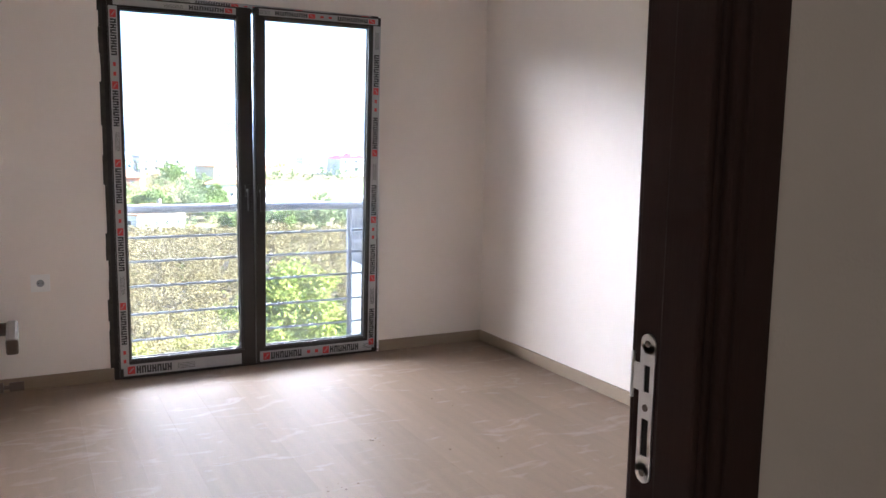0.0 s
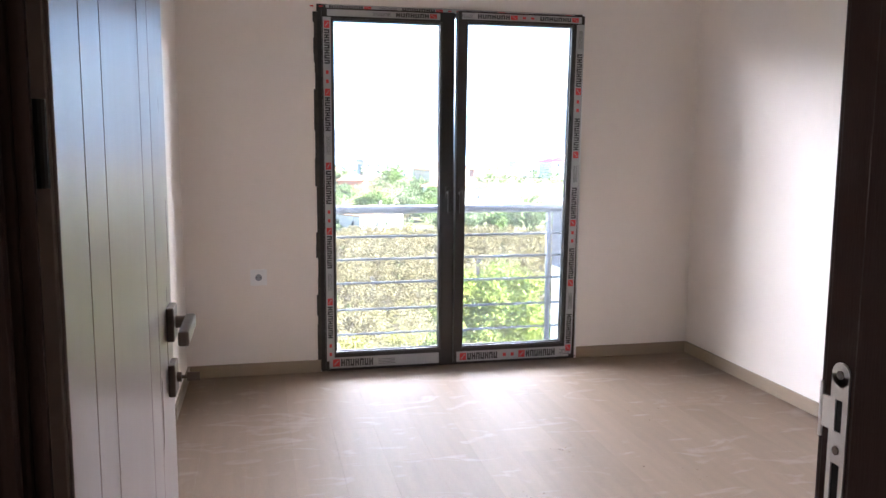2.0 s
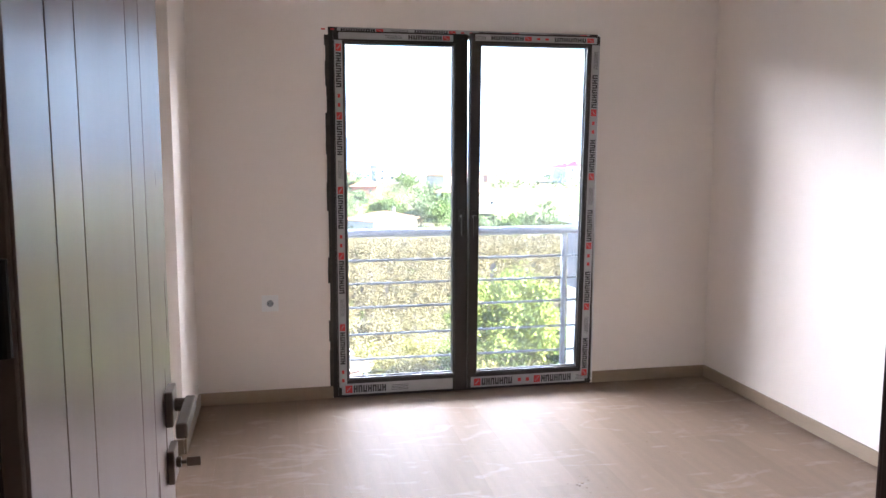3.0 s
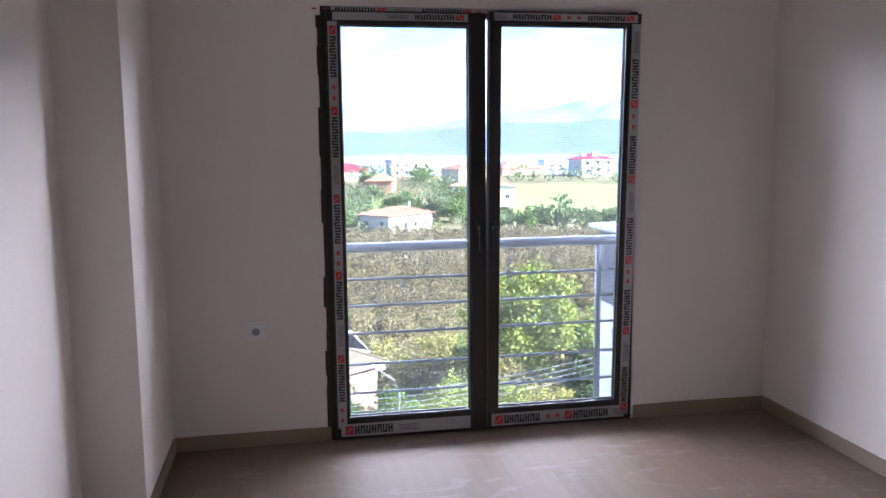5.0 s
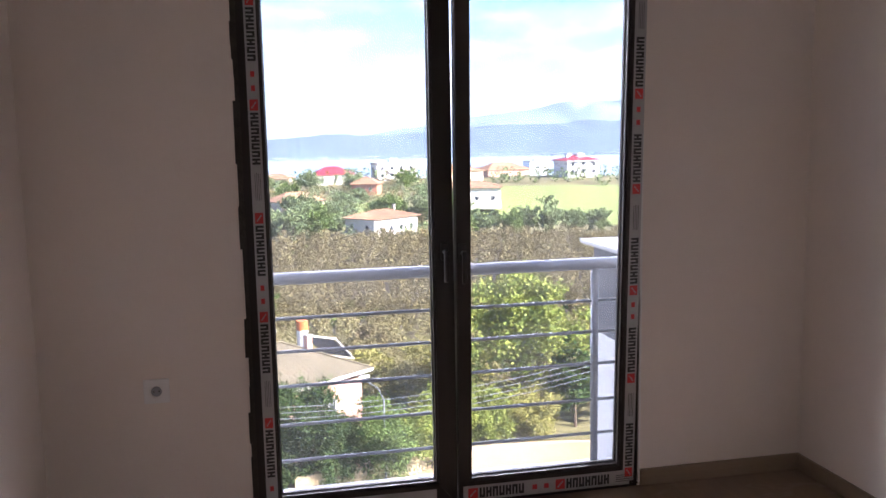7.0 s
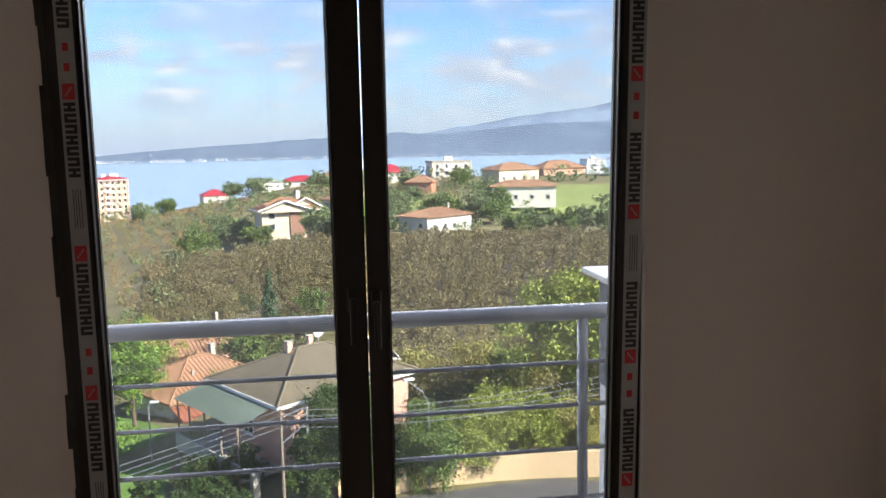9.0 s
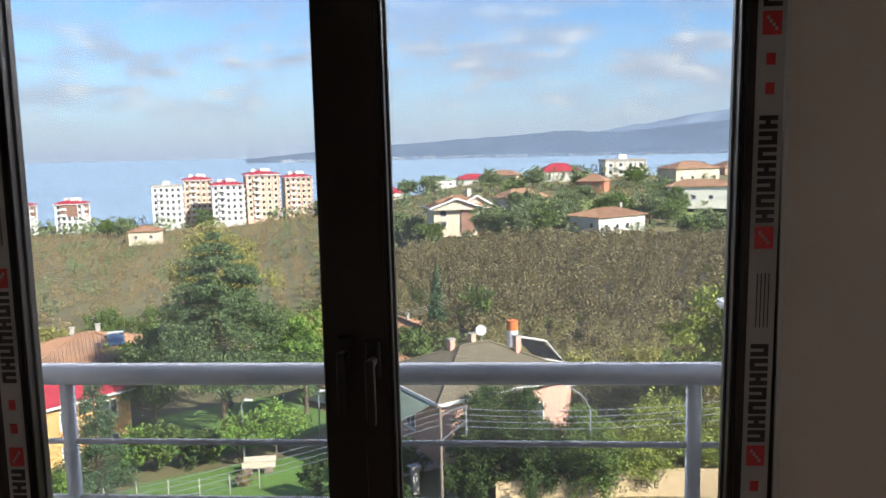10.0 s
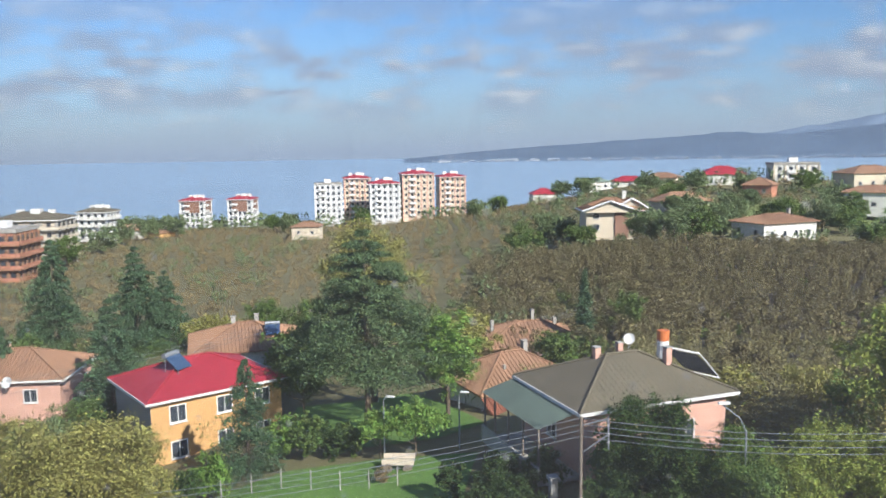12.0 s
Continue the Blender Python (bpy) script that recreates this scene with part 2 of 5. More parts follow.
def tube(bm, a, b, r0, r1=None, sides=12):
    """Adds a round bar from a to b."""
    a, b = Vector(a), Vector(b)
    r1 = r0 if r1 is None else r1
    q = (b - a).to_track_quat("Z", "Y").to_matrix().to_4x4()
    m = Matrix.Translation((a + b) / 2) @ q
    bmesh.ops.create_cone(bm, cap_ends=True, segments=sides, radius1=r0, radius2=max(r1, 1e-4), depth=(b - a).length, matrix=m)
    return bm


def sweep(bm, pts, r, sides=10):
    """Adds a bent round bar along pts."""
    rings = []
    for i, p in enumerate(pts):
        p = Vector(p)
        way = (Vector(pts[min(i + 1, len(pts) - 1)]) - Vector(pts[max(i - 1, 0)])).normalized()
        side = way.cross(Vector((0, 0, 1)))
        side = side.normalized() if side.length > 1e-3 else Vector((1, 0, 0))
        up = side.cross(way)
        rings.append([bm.verts.new(p + (side * math.cos(k * math.tau / sides) + up * math.sin(k * math.tau / sides)) * r) for k in range(sides)])
    for ra, rb in zip(rings, rings[1:]):
        for k in range(sides):
            bm.faces.new((ra[k], ra[(k + 1) % sides], rb[(k + 1) % sides], rb[k]))
    bm.faces.new(list(reversed(rings[0])))
    bm.faces.new(rings[-1])
    return bm


def poly(bm, *pts):
    bm.faces.new([bm.verts.new(p) for p in pts])
    return bm


def to_mesh(name, bm, mat, smooth=False):
    bmesh.ops.recalc_face_normals(bm, faces=bm.faces)
    me = bpy.data.meshes.new(name)
    bm.to_mesh(me)
    bm.free()
    me.materials.append(mat)
    if smooth:
        me.polygons.foreach_set("use_smooth", [True] * len(me.polygons))
    return me


def part(name, bm, mat, parent=None, label="", smooth=False):
    ob = new(name, to_mesh(name, bm, mat, smooth))
    ob.parent = parent
    return tagged(ob, label) if label else ob


def thing(name, m, label, category, group="", kind=""):
    ob = new(name)
    ob.matrix_world = m
    ob.empty_display_size = 0.1
    return tagged(ob, label, category, group, kind)


def B():
    return bmesh.new()


# ---- plan of the room ----
XL, XR = -0.99, 2.33           # side walls
XC, YC = -0.755, -0.735         # pier beside the window wall
YD, YDB = -3.965, -4.075          # door wall, room side and corridor side
HC = 2.62                      # ceiling
WX0, WX1, WZ1 = -0.006, 1.562, 2.092   # window opening
DX0, DX1, DZ1 = -0.482, 0.238, 2.05  # door opening between the jambs
WT = 0.10                      # outer wall thickness


def structure(name, bm, mat, label, category):
    return tagged(part(name, bm, mat), label, category, kind="structure")


b = B()
box(b, XC - 0.4, WX0, 0, WT, -0.25, HC + 0.2)
box(b, WX1, XR + 0.2, 0, WT, -0.25, HC + 0.2)
box(b, WX0, WX1, 0, WT, WZ1, HC + 0.2)
box(b, WX0, WX1, 0, WT, -0.25, -0.012)
structure("wall_north", b, M_WALL, "cream painted plaster wall around the balcony window", "wall")
structure("wall_east", box(B(), XR, XR + 0.2, YD - 0.11, 0, -0.2, HC + 0.2), M_WALL, "cream painted plaster side wall", "wall")
structure("wall_west", box(B(), XL - 0.2, XL, YDB, YC, -0.2, HC + 0.2), M_WALL, "cream painted plaster wall behind the open door", "wall")
structure("wall_pier", box(B(), XL - 0.2, XC, YC, 0, -0.2, HC + 0.2, 0.003), M_WALL, "cream painted pier stepping out beside the window wall", "wall")
b = B()
box(b, XL, DX0 - 0.03, YDB, YD, -0.2, HC + 0.2)
box(b, DX1 + 0.03, XR, YDB, YD, -0.2, HC + 0.2)
box(b, DX0 - 0.03, DX1 + 0.03, YDB, YD, DZ1 + 0.03, HC + 0.2)
structure("wall_south", b, M_WALL, "painted plaster wall with the door opening", "wall")
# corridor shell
b = B()           # with an unseen opening added to let light into the corridor
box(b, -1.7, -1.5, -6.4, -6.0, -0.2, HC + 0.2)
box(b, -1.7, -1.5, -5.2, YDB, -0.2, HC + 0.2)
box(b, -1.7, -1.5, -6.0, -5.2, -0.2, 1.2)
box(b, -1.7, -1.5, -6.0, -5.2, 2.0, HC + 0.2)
structure("wall_corridor_west", b, M_WALL, "painted corridor end wall with an added opening for light", "wall")
structure("wall_corridor_east", box(B(), 1.6, 1.8, -6.4, YDB, -0.2, HC + 0.2), M_WALL, "painted corridor end wall", "wall")
b = box(B(), -1.7, 1.8, -6.6, -6.4, -0.2, HC + 0.2)
structure("wall_corridor_south", b, M_WALL, "painted corridor wall behind the doorway", "wall")
structure("wall_corridor_stub", box(B(), -1.5, XL - 0.2, YDB, YDB + 0.1, -0.2, HC + 0.2), M_WALL, "painted corridor wall beside the doorway", "wall")
structure("ceiling", box(B(), -1.7, XR + 0.2, -6.6, WT, HC + 0.002, HC + 0.25), M_CEIL, "white painted flat ceiling", "ceiling")

# skirting boards
def skirting(pts, label="light oak foil skirting board"):
    for (xa, ya), (xb, yb), (nx, ny) in pts:
        t = 0.012
        bm = B()
        x0, x1 = sorted((xa, xb)) if xa != xb else sorted((xa, xa + nx * t))
        y0, y1 = sorted((ya, yb)) if ya != yb else sorted((ya, ya + ny * t))
        box(bm, x0, x1, y0, y1, 0.001, 0.072, 0.003)
        structure("baseboard", bm, M_SKIRT, label, "skirting board")


skirting([((XC + 0.012, 0), (WX0 - 0.002, 0), (0, -1)), ((WX1 + 0.012, 0), (XR - 0.012, 0), (0, -1)), ((XR, 0), (XR, YD), (-1, 0)),
          ((XC, -0.001), (XC, YC - 0.012), (1, 0)), ((XL + 0.012, YC), (XC - 0.001, YC), (0, -1)), ((XL, YC), (XL, YD), (1, 0)), ((DX1 + 0.1, YD), (XR - 0.013, YD), (0, 1)),
          ((DX1 + 0.11, YDB), (1.6, YDB), (0, -1))])

# ---- balcony window ----
win = thing("window_1", pose(0, 0, 0), "dark brown plastic French window, one sash tilted open, film still on", "window", kind="structure")
FY0, FY1 = -0.012, 0.062
b = B()
box(b, WX0, WX0 + 0.04, FY0 + 0.008, FY1, 0, WZ1, 0.004)
box(b, WX1 - 0.04, WX1, FY0 + 0.008, FY1, 0, WZ1, 0.004)
box(b, WX0 + 0.04, WX1 - 0.04, FY0 + 0.008, FY1, WZ1 - 0.045, WZ1, 0.004)
box(b, WX0 + 0.04, WX1 - 0.04, FY0 + 0.008, FY1, -0.008, 0.018, 0.004)
part("window_frame", b, M_PVC, win)
b = B()
rng = random.Random(5)
z = 0.01
while z < WZ1 - 0.05:       # torn filler between frame and plaster
    h = rng.uniform(0.05, 0.16)
    box(b, WX0 - rng.uniform(0.010, 0.022), WX0 + 0.004, -0.006, 0.01, z, min(z + h, WZ1), 0.001)
    box(b, WX1 - 0.004, WX1 + rng.uniform(0.002, 0.007), -0.005, 0.01, z, min(z + h, WZ1), 0.001)
    z += h
# white strip: the light at the sash's outer edge is put into its colour
part("sealant_bead", box(B(), WX1 - 0.003, WX1 + 0.008, -0.016, -0.0065, 0.02, WZ1, 0.002), M_PLASTIC, win, "white strip for the light along the sash's edge")
part("filler", b, M_DARKFILL, win, "dark rough mounting foam at the frame's edge")


def printed_tape(name, parent, x0, x1, z0, z1, y, flip=False, seed=0):
    """Grey protective film with a row of printed bars, red blocks and dots, facing the room."""
    holder = part(name, box(B(), x0, x1, y - 0.0012, y, z0, z1), M_TAPE, parent, "grey printed protective film")
    along_x = (x1 - x0) > (z1 - z0)
    length, width = (x1 - x0, z1 - z0) if along_x else (z1 - z0, x1 - x0)
    ink, red, slash = B(), B(), B()

    def mark(bm, a, c, p, q):
        """From a to c along the film, from p to q across it, as shares of its width."""
        if along_x:
            lo, hi = (a, c) if not flip else (length - c, length - a)
            box(bm, x0 + lo, x0 + hi, y - (0.0026 if bm is slash else 0.0022), y - 0.0012, z0 + p * width, z0 + q * width)
        else:
            lo, hi = (a, c) if not flip else (length - c, length - a)
            box(bm, x0 + (1 - q) * width, x0 + (1 - p) * width, y - (0.0026 if bm is slash else 0.0022), y - 0.0012, z0 + lo, z0 + hi)

    s, k = 0.02, seed
    while s + 0.24 < length:
        mark(red, s, s + 0.040, 0.16, 0.84)          # a red block with a pale slash, standing for a mark
        for j in range(4):
            mark(slash, s + 0.008 + j * 0.006, s + 0.014 + j * 0.006, 0.30 + 0.1 * j, 0.40 + 0.1 * j)
        for j in range(7):           # a bold word, as plain bars of its height
            c = s + 0.047 + j * 0.0275
            mark(ink, c, c + 0.0085, 0.17, 0.83)
            mark(ink, c + 0.0145, c + 0.0230, 0.17, 0.83)
            p = (0.17, 0.42, 0.66)[(j + k) % 3]
            mark(ink, c + 0.0085, c + 0.0145, p, p + 0.18)
        s += 0.246
        if k % 2 == 0:
            for o in (0.025, 0.075):
                mark(red, s + o, s + o + 0.020, 0.34, 0.66)
            s += 0.125
        else:
            for j in range(4):
                mark(ink, s + 0.02, s + 0.12, 0.24 + 0.14 * j, 0.275 + 0.14 * j)
            s += 0.165
        k += 1
    part("slashes", slash, M_TAPE, holder)
    part("printed_bars", ink, M_INK, holder, "black print on the film")
    part("red_print", red, M_RED, holder, "red print on the film")
    return holder


def sash(name, x0, x1, meet_right, tilt, label):
    """A sash of a French window: four mitred members, bead, glass, film, handle. meet_right: its meeting stile is at its right."""
    s = new(name)
    s.parent = win
    s.matrix_local = pose(0, -0.008, 0.014, tilt, 0, 0)
    tagged(s, label)
    z0, z1 = 0.0, WZ1 - 0.036
    wl_, wr_ = (0.056, 0.076) if meet_right else (0.050, 0.066)
    wb, wt = 0.092, 0.056
    y0, y1 = -0.012, 0.055

    def member(*quad):
        bm = B()
        lo = [bm.verts.new((x, y0, z)) for x, z in quad]
        hi = [bm.verts.new((x, y1, z)) for x, z in quad]
        bm.faces.new(lo)
        bm.faces.new(hi[::-1])
        for i in range(4):
            bm.faces.new((lo[i], hi[i], hi[(i + 1) % 4], lo[(i + 1) % 4]))
        bmesh.ops.bevel(bm, geom=bm.edges[:], offset=0.003, segments=2, affect="EDGES")
        return bm

    gx0, gx1, gz0, gz1 = x0 + wl_, x1 - wr_, z0 + wb, z1 - wt
    part("stile", member((x0, z0), (gx0, gz0), (gx0, gz1), (x0, z1)), M_PVC, s)
    part("stile", member((x1, z0), (gx1, gz0), (gx1, gz1), (x1, z1)), M_PVC, s)
    part("rail", member((x0, z0), (x1, z0), (gx1, gz0), (gx0, gz0)), M_PVC, s)
    part("rail", member((x0, z1), (x1, z1), (gx1, gz1), (gx0, gz1)), M_PVC, s)
    bm = B()
    t = 0.008
    box(bm, gx0, gx0 + t, y0 + 0.006, y1 - 0.01, gz0, gz1, 0.003)
    box(bm, gx1 - t, gx1, y0 + 0.006, y1 - 0.01, gz0, gz1, 0.003)
    box(bm, gx0 + t, gx1 - t, y0 + 0.006, y1 - 0.01, gz0, gz0 + t, 0.003)
    box(bm, gx0 + t, gx1 - t, y0 + 0.006, y1 - 0.01, gz1 - t, gz1, 0.003)
    part("glazing_bead", bm, M_PVC, s, "dark brown glazing bead")
    bm = B()
    t2 = t + 0.005
    box(bm, gx0 + t, gx0 + t2, 0.0165, 0.0315, gz0 + t, gz1 - t)
    box(bm, gx1 - t2, gx1 - t, 0.0165, 0.0315, gz0 + t, gz1 - t)
    box(bm, gx0 + t2, gx1 - t2, 0.0165, 0.0315, gz0 + t, gz0 + t2)
    box(bm, gx0 + t2, gx1 - t2, 0.0165, 0.0315, gz1 - t2, gz1 - t)
    part("pane_spacer", bm, M_HINGE, s, "dark metal spacer between the panes")
    for yg in (0.012, 0.032):
        pane = part("pane", box(B(), gx0 + 0.004, gx1 - 0.004, yg, yg + 0.004, gz0 + 0.004, gz1 - 0.004), M_GLASS, s, "clear dusty window glass")
        pane.visible_shadow = False
    # film on the outer stile and on both rails
    yt = y0 - 0.0005
    if meet_right:
        printed_tape("film", s, x0 + 0.006, gx0 - 0.006, z0 + 0.05, z1 - 0.05, yt, True, 0)
        printed_tape("film", s, x0 + 0.02, gx1 - 0.01, z0 + 0.006, gz0 - 0.022, yt, False, 1)
        printed_tape("film", s, x0 + 0.03, gx1 - 0.01, gz1 + 0.012, z1 - 0.008, yt, True, 1)
    else:
        printed_tape("film", s, gx1 + 0.017, x1 - 0.001, z0 + 0.02, z1 - 0.05, yt, False, 1)
        printed_tape("film", s, gx0 - 0.03, x1 - 0.02, z0 + 0.006, gz0 - 0.022, yt, False, 0)
        printed_tape("film", s, gx0 - 0.03, x1 - 0.02, gz1 + 0.012, z1 - 0.008, yt, True, 0)
    # handle
    hx = x1 - wr_ * 0.5 if meet_right else x0 + wl_ * 0.42
    hz = 1.03
    bm = box(B(), hx - 0.014, hx + 0.014, y0 - 0.012, y0, hz - 0.035, hz + 0.035, 0.005)
    tube(bm, (hx, y0 - 0.01, hz), (hx, y0 - 0.045, hz), 0.009)
    box(bm, hx - 0.009, hx + 0.009, y0 - 0.055, y0 - 0.038, hz - 0.115, hz + 0.012, 0.006)
    part("handle", bm, M_PVC, s, "dark brown lever handle pointing down")
    return s


sash("sash", WX0 + 0.026, 0.778, True, 0.0, "closed sash with a smudged pane")
sash("sash", 0.781, WX1 - 0.024, False, 2.3, "tilted sash leaning into the room at its top")
printed_tape("film", win, WX0 + 0.05, WX1 - 0.05, WZ1 - 0.026, WZ1 - 0.002, FY0 + 0.0075, True, 1)
b = box(B(), WX0, WX1, 0.066, 0.36, -0.06, -0.012, 0.006)
part("window_sill", b, M_SILL, win, "white marble outer sill")

# ---- balcony rail outside the window ----
rail = thing("balcony_railing", pose(0, 0.245, -0.012), "grey painted tubular steel railing in front of the window", "railing")
RX0, RX1 = -0.30, 1.69
b = B()
sweep(b, [(RX0, -0.01, 0.938), (RX0 + 0.0, -0.0, 0.938), (RX1, 0, 0.938)], 0.026, 16)
part("handrail", b, M_GALV, rail, smooth=True)
for x in (0.012, 1.468):
    part("post", tube(B(), (x, 0, 0.0), (x, 0, 0.925), 0.017, sides=14), M_GALV, rail, smooth=True)
    part("foot_plate", tube(B(), (x, 0, 0.0), (x, 0, 0.01), 0.045, sides=18), M_GALV, rail)
for z in (0.773, 0.633, 0.487, 0.322, 0.167):
    part("crossbar", tube(B(), (RX0, 0, z), (RX1, 0, z), 0.0075, sides=8), M_GALV, rail, smooth=True)
for x in (RX0, RX1):
    part("end_post", tube(B(), (x, 0, 0.0), (x, 0, 0.90), 0.017, sides=14), M_GALV, rail, smooth=True)
structure("balcony_slab", box(B(), -0.4, 1.70, WT, 0.36, -0.22, -0.014, 0.005), M_SILL, "narrow pale slab edge under the railing", "slab")

# neighbouring parapet of the same building
nb = thing("balcony_parapet", pose(1.755, 0, 0.065), "grey rendered parapet of the next balcony with pale cap", "parapet")
part("wall", box(B(), 0.055, 0.175, WT, 1.10, 0.36, 0.84), M_FACADE, nb)
part("lower_wall", box(B(), 0.059, 0.175, WT, 1.10, -0.9, 0.36), M_FACADE_W, nb, "white rendered lower part")
part("front_wall", box(B(), 0.175, 2.2, 0.98, 1.098, -0.9, 0.84), M_FACADE, nb)
part("cap", box(B(), -0.02, 2.2, WT, 1.12, 0.841, 0.866, 0.006), M_SILL, nb, "pale stone cap")
part("floor_slab", box(B(), 0.0, 2.2, WT, 1.10, -1.1, -0.9), M_FACADE_W, nb)

# ---- socket ----
def wall_socket(x, z):
    s = thing("power_socket", pose(x, 0, z), "white square wall socket with round recess", "socket")
    part("cover_plate", box(B(), -0.046, 0.046, -0.010, 0, -0.046, 0.046, 0.004), M_PLASTIC, s)
    bm = B()
    n = 20
    ring_o = [bm.verts.new((math.cos(a) * 0.024, -0.0125, math.sin(a) * 0.024)) for a in [k * math.tau / n for k in range(n)]]
    ring_i = [bm.verts.new((math.cos(a) * 0.0195, -0.0125, math.sin(a) * 0.0195)) for a in [k * math.tau / n for k in range(n)]]
    ring_b = [bm.verts.new((math.cos(a) * 0.0195, -0.0102, math.sin(a) * 0.0195)) for a in [k * math.tau / n for k in range(n)]]
    ring_c = [bm.verts.new((math.cos(a) * 0.024, -0.0098, math.sin(a) * 0.024)) for a in [k * math.tau / n for k in range(n)]]
    for k in range(n):
        j = (k + 1) % n
        bm.faces.new((ring_o[k], ring_o[j], ring_i[j], ring_i[k]))
        bm.faces.new((ring_i[k], ring_i[j], ring_b[j], ring_b[k]))
        bm.faces.new((ring_c[k], ring_c[j], ring_o[j], ring_o[k]))
    part("collar", bm, M_PLASTIC, s)
    # grey disc: the recess's shade is put into its colour
    part("recess", tube(B(), (0, -0.0104, 0), (0, -0.0100, 0), 0.0193, sides=20), M_GALV, s, "grey disc for the shade in the recess")
    for dx in (-0.0095, 0.0095):
        part("contact_hole", tube(B(), (dx, -0.0112, 0), (dx, -0.0103, 0), 0.0026, sides=10), M_HOLE, s)
    return s


wall_socket(-0.352, 0.569)

# ---- door ----
frame_door = thing("door_frame", pose(0, 0, 0), "dark brown wooden door frame with steel strike plate", "door frame", kind="structure")
JT = 0.028


def jamb(x, side):
    """side: +1 for the jamb whose face looks to -x."""
    bm = B()
    x0, x1 = sorted((x, x + side * JT))
    yr = YD + 0.006 if side > 0 else YD - 0.058          # the leaf stands in the hinge side's rebate
    box(bm, x0, x1, YDB, yr, 0, DZ1, 0.003)
    part("jamb", bm, M_JAMB, frame_door)
    xs0, xs1 = sorted((x - side * 0.012, x))
    part("door_stop", box(B(), xs0, xs1, YDB + 0.003, YD - (0.048 if side > 0 else 0.100), 0, DZ1, 0.004), M_JAMB, frame_door)
    for yy, out in ((YD, 1), (YDB, -1)):
        o = 0.034 if side < 0 and out > 0 else 0.0
        a, c = sorted((x + side * (0.004 + o), x + side * (0.078 + o)))
        p, q = sorted((yy + out * 0.0005, yy + out * 0.017))
        bm = box(B(), a, c, p, q, 0, DZ1 + 0.07, 0.006)
        r, t = sorted((x + side * (0.016 + o), x + side * (0.026 + o)))
        u, v = sorted((yy + out * 0.016, yy + out * 0.022))
        box(bm, r, t, u, v, 0, DZ1 + 0.05, 0.002)
        part("casing", bm, M_JAMB, frame_door)


jamb(DX0, -1)
jamb(DX1, 1)
part("head", box(B(), DX0, DX1, YDB, YD + 0.006, DZ1 + 0.001, DZ1 + JT, 0.003), M_JAMB, frame_door)
for yy, out in ((YD, 1), (YDB, -1)):
    p, q = sorted((yy + out * 0.0005, yy + out * 0.017))
    part("head_casing", box(B(), DX0 - 0.003, DX1 + 0.003, p, q, DZ1 + 0.005, DZ1 + 0.07, 0.006), M_JAMB, frame_door)
# strike plate on the jamb opposite the hinges
b = B()
SY, SZ0, SZ1 = -3.985, 0.925, 1.108
xp0, xp1 = DX1 - 0.0022, DX1 - 0.0002
hw = 0.0125
for z0, z1, y0, y1 in ((SZ0 + 0.012, SZ0 + 0.033, -hw, hw), (SZ0 + 0.033, SZ0 + 0.079, -hw, -0.006), (SZ0 + 0.033, SZ0 + 0.079, 0.006, hw), (SZ0 + 0.079, SZ0 + 0.112, -hw, hw),
                       (SZ0 + 0.112, SZ0 + 0.145, -hw, -0.005), (SZ0 + 0.112, SZ0 + 0.145, 0.005, hw + 0.014), (SZ0 + 0.145, SZ1 - 0.012, -hw, hw)):
    box(b, xp0, xp1, SY + y0, SY + y1, z0, z1)
tube(b, (xp0, SY, SZ0 + 0.012), (xp1, SY, SZ0 + 0.012), hw, sides=20)
tube(b, (xp0, SY, SZ1 - 0.012), (xp1, SY, SZ1 - 0.012), hw, sides=20)
box(b, xp0 - 0.0005, xp1, SY + hw + 0.011, SY + hw + 0.016, SZ0 + 0.100, SZ0 + 0.158, 0.001)
plate = part("strike_plate", b, M_STEEL, frame_door, "steel strike plate with two openings")
for z0, z1 in ((SZ0 + 0.033, SZ0 + 0.079), (SZ0 + 0.112, SZ0 + 0.145)):
    part("latch_hole", box(B(), DX1 - 0.0008, DX1 - 0.0001, SY - 0.0062, SY + 0.0062, z0, z1), M_HOLE, plate)
for z in (SZ0 + 0.012, SZ0 + 0.093, SZ1 - 0.012):
    part("screw", tube(B(), (xp0 - 0.0012, SY, z), (xp0, SY, z), 0.0045, sides=12), M_BRONZE, plate)
for z in (1.32, 0.25, 1.85):        # hinge leaves on the other jamb
    hp = part("hinge_plate", box(B(), DX0 + 0.0002, DX0 + 0.003, YD - 0.096, YD - 0.061, z - 0.032, z + 0.032, 0.001), M_HINGE, frame_door, "dull dark metal hinge plate")
    part("knuckle", tube(B(), (DX0 + 0.006, YD - 0.0600, z - 0.032), (DX0 + 0.006, YD - 0.0600, z + 0.032), 0.005), M_HINGE, hp)
    for dz in (-0.016, 0.016):
        part("screw", tube(B(), (DX0 + 0.003, YD - 0.08, z + dz), (DX0 + 0.0042, YD - 0.08, z + dz), 0.004, sides=10), M_HINGE, hp)

# leaf, hinged at the west jamb and open at a right angle into the room
LW, LT = 0.740, 0.040
leaf = thing("door_1", pose(DX0 - 0.026, YD - 0.053, 0.008, 0, 0, 0.3), "dark grooved wooden door standing open with lever handle", "door", kind="structure")
GR = (0.104, 0.200, 0.460, 0.560)
b = B()
box(b, 0, LT - 0.003, 0, LW, 0, DZ1 - 0.012, 0.002)
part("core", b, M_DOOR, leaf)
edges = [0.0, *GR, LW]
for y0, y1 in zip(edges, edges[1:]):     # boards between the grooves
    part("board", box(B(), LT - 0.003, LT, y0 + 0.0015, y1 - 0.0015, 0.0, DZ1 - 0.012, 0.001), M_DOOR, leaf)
HY, HZ = LW - 0.062, 1.032
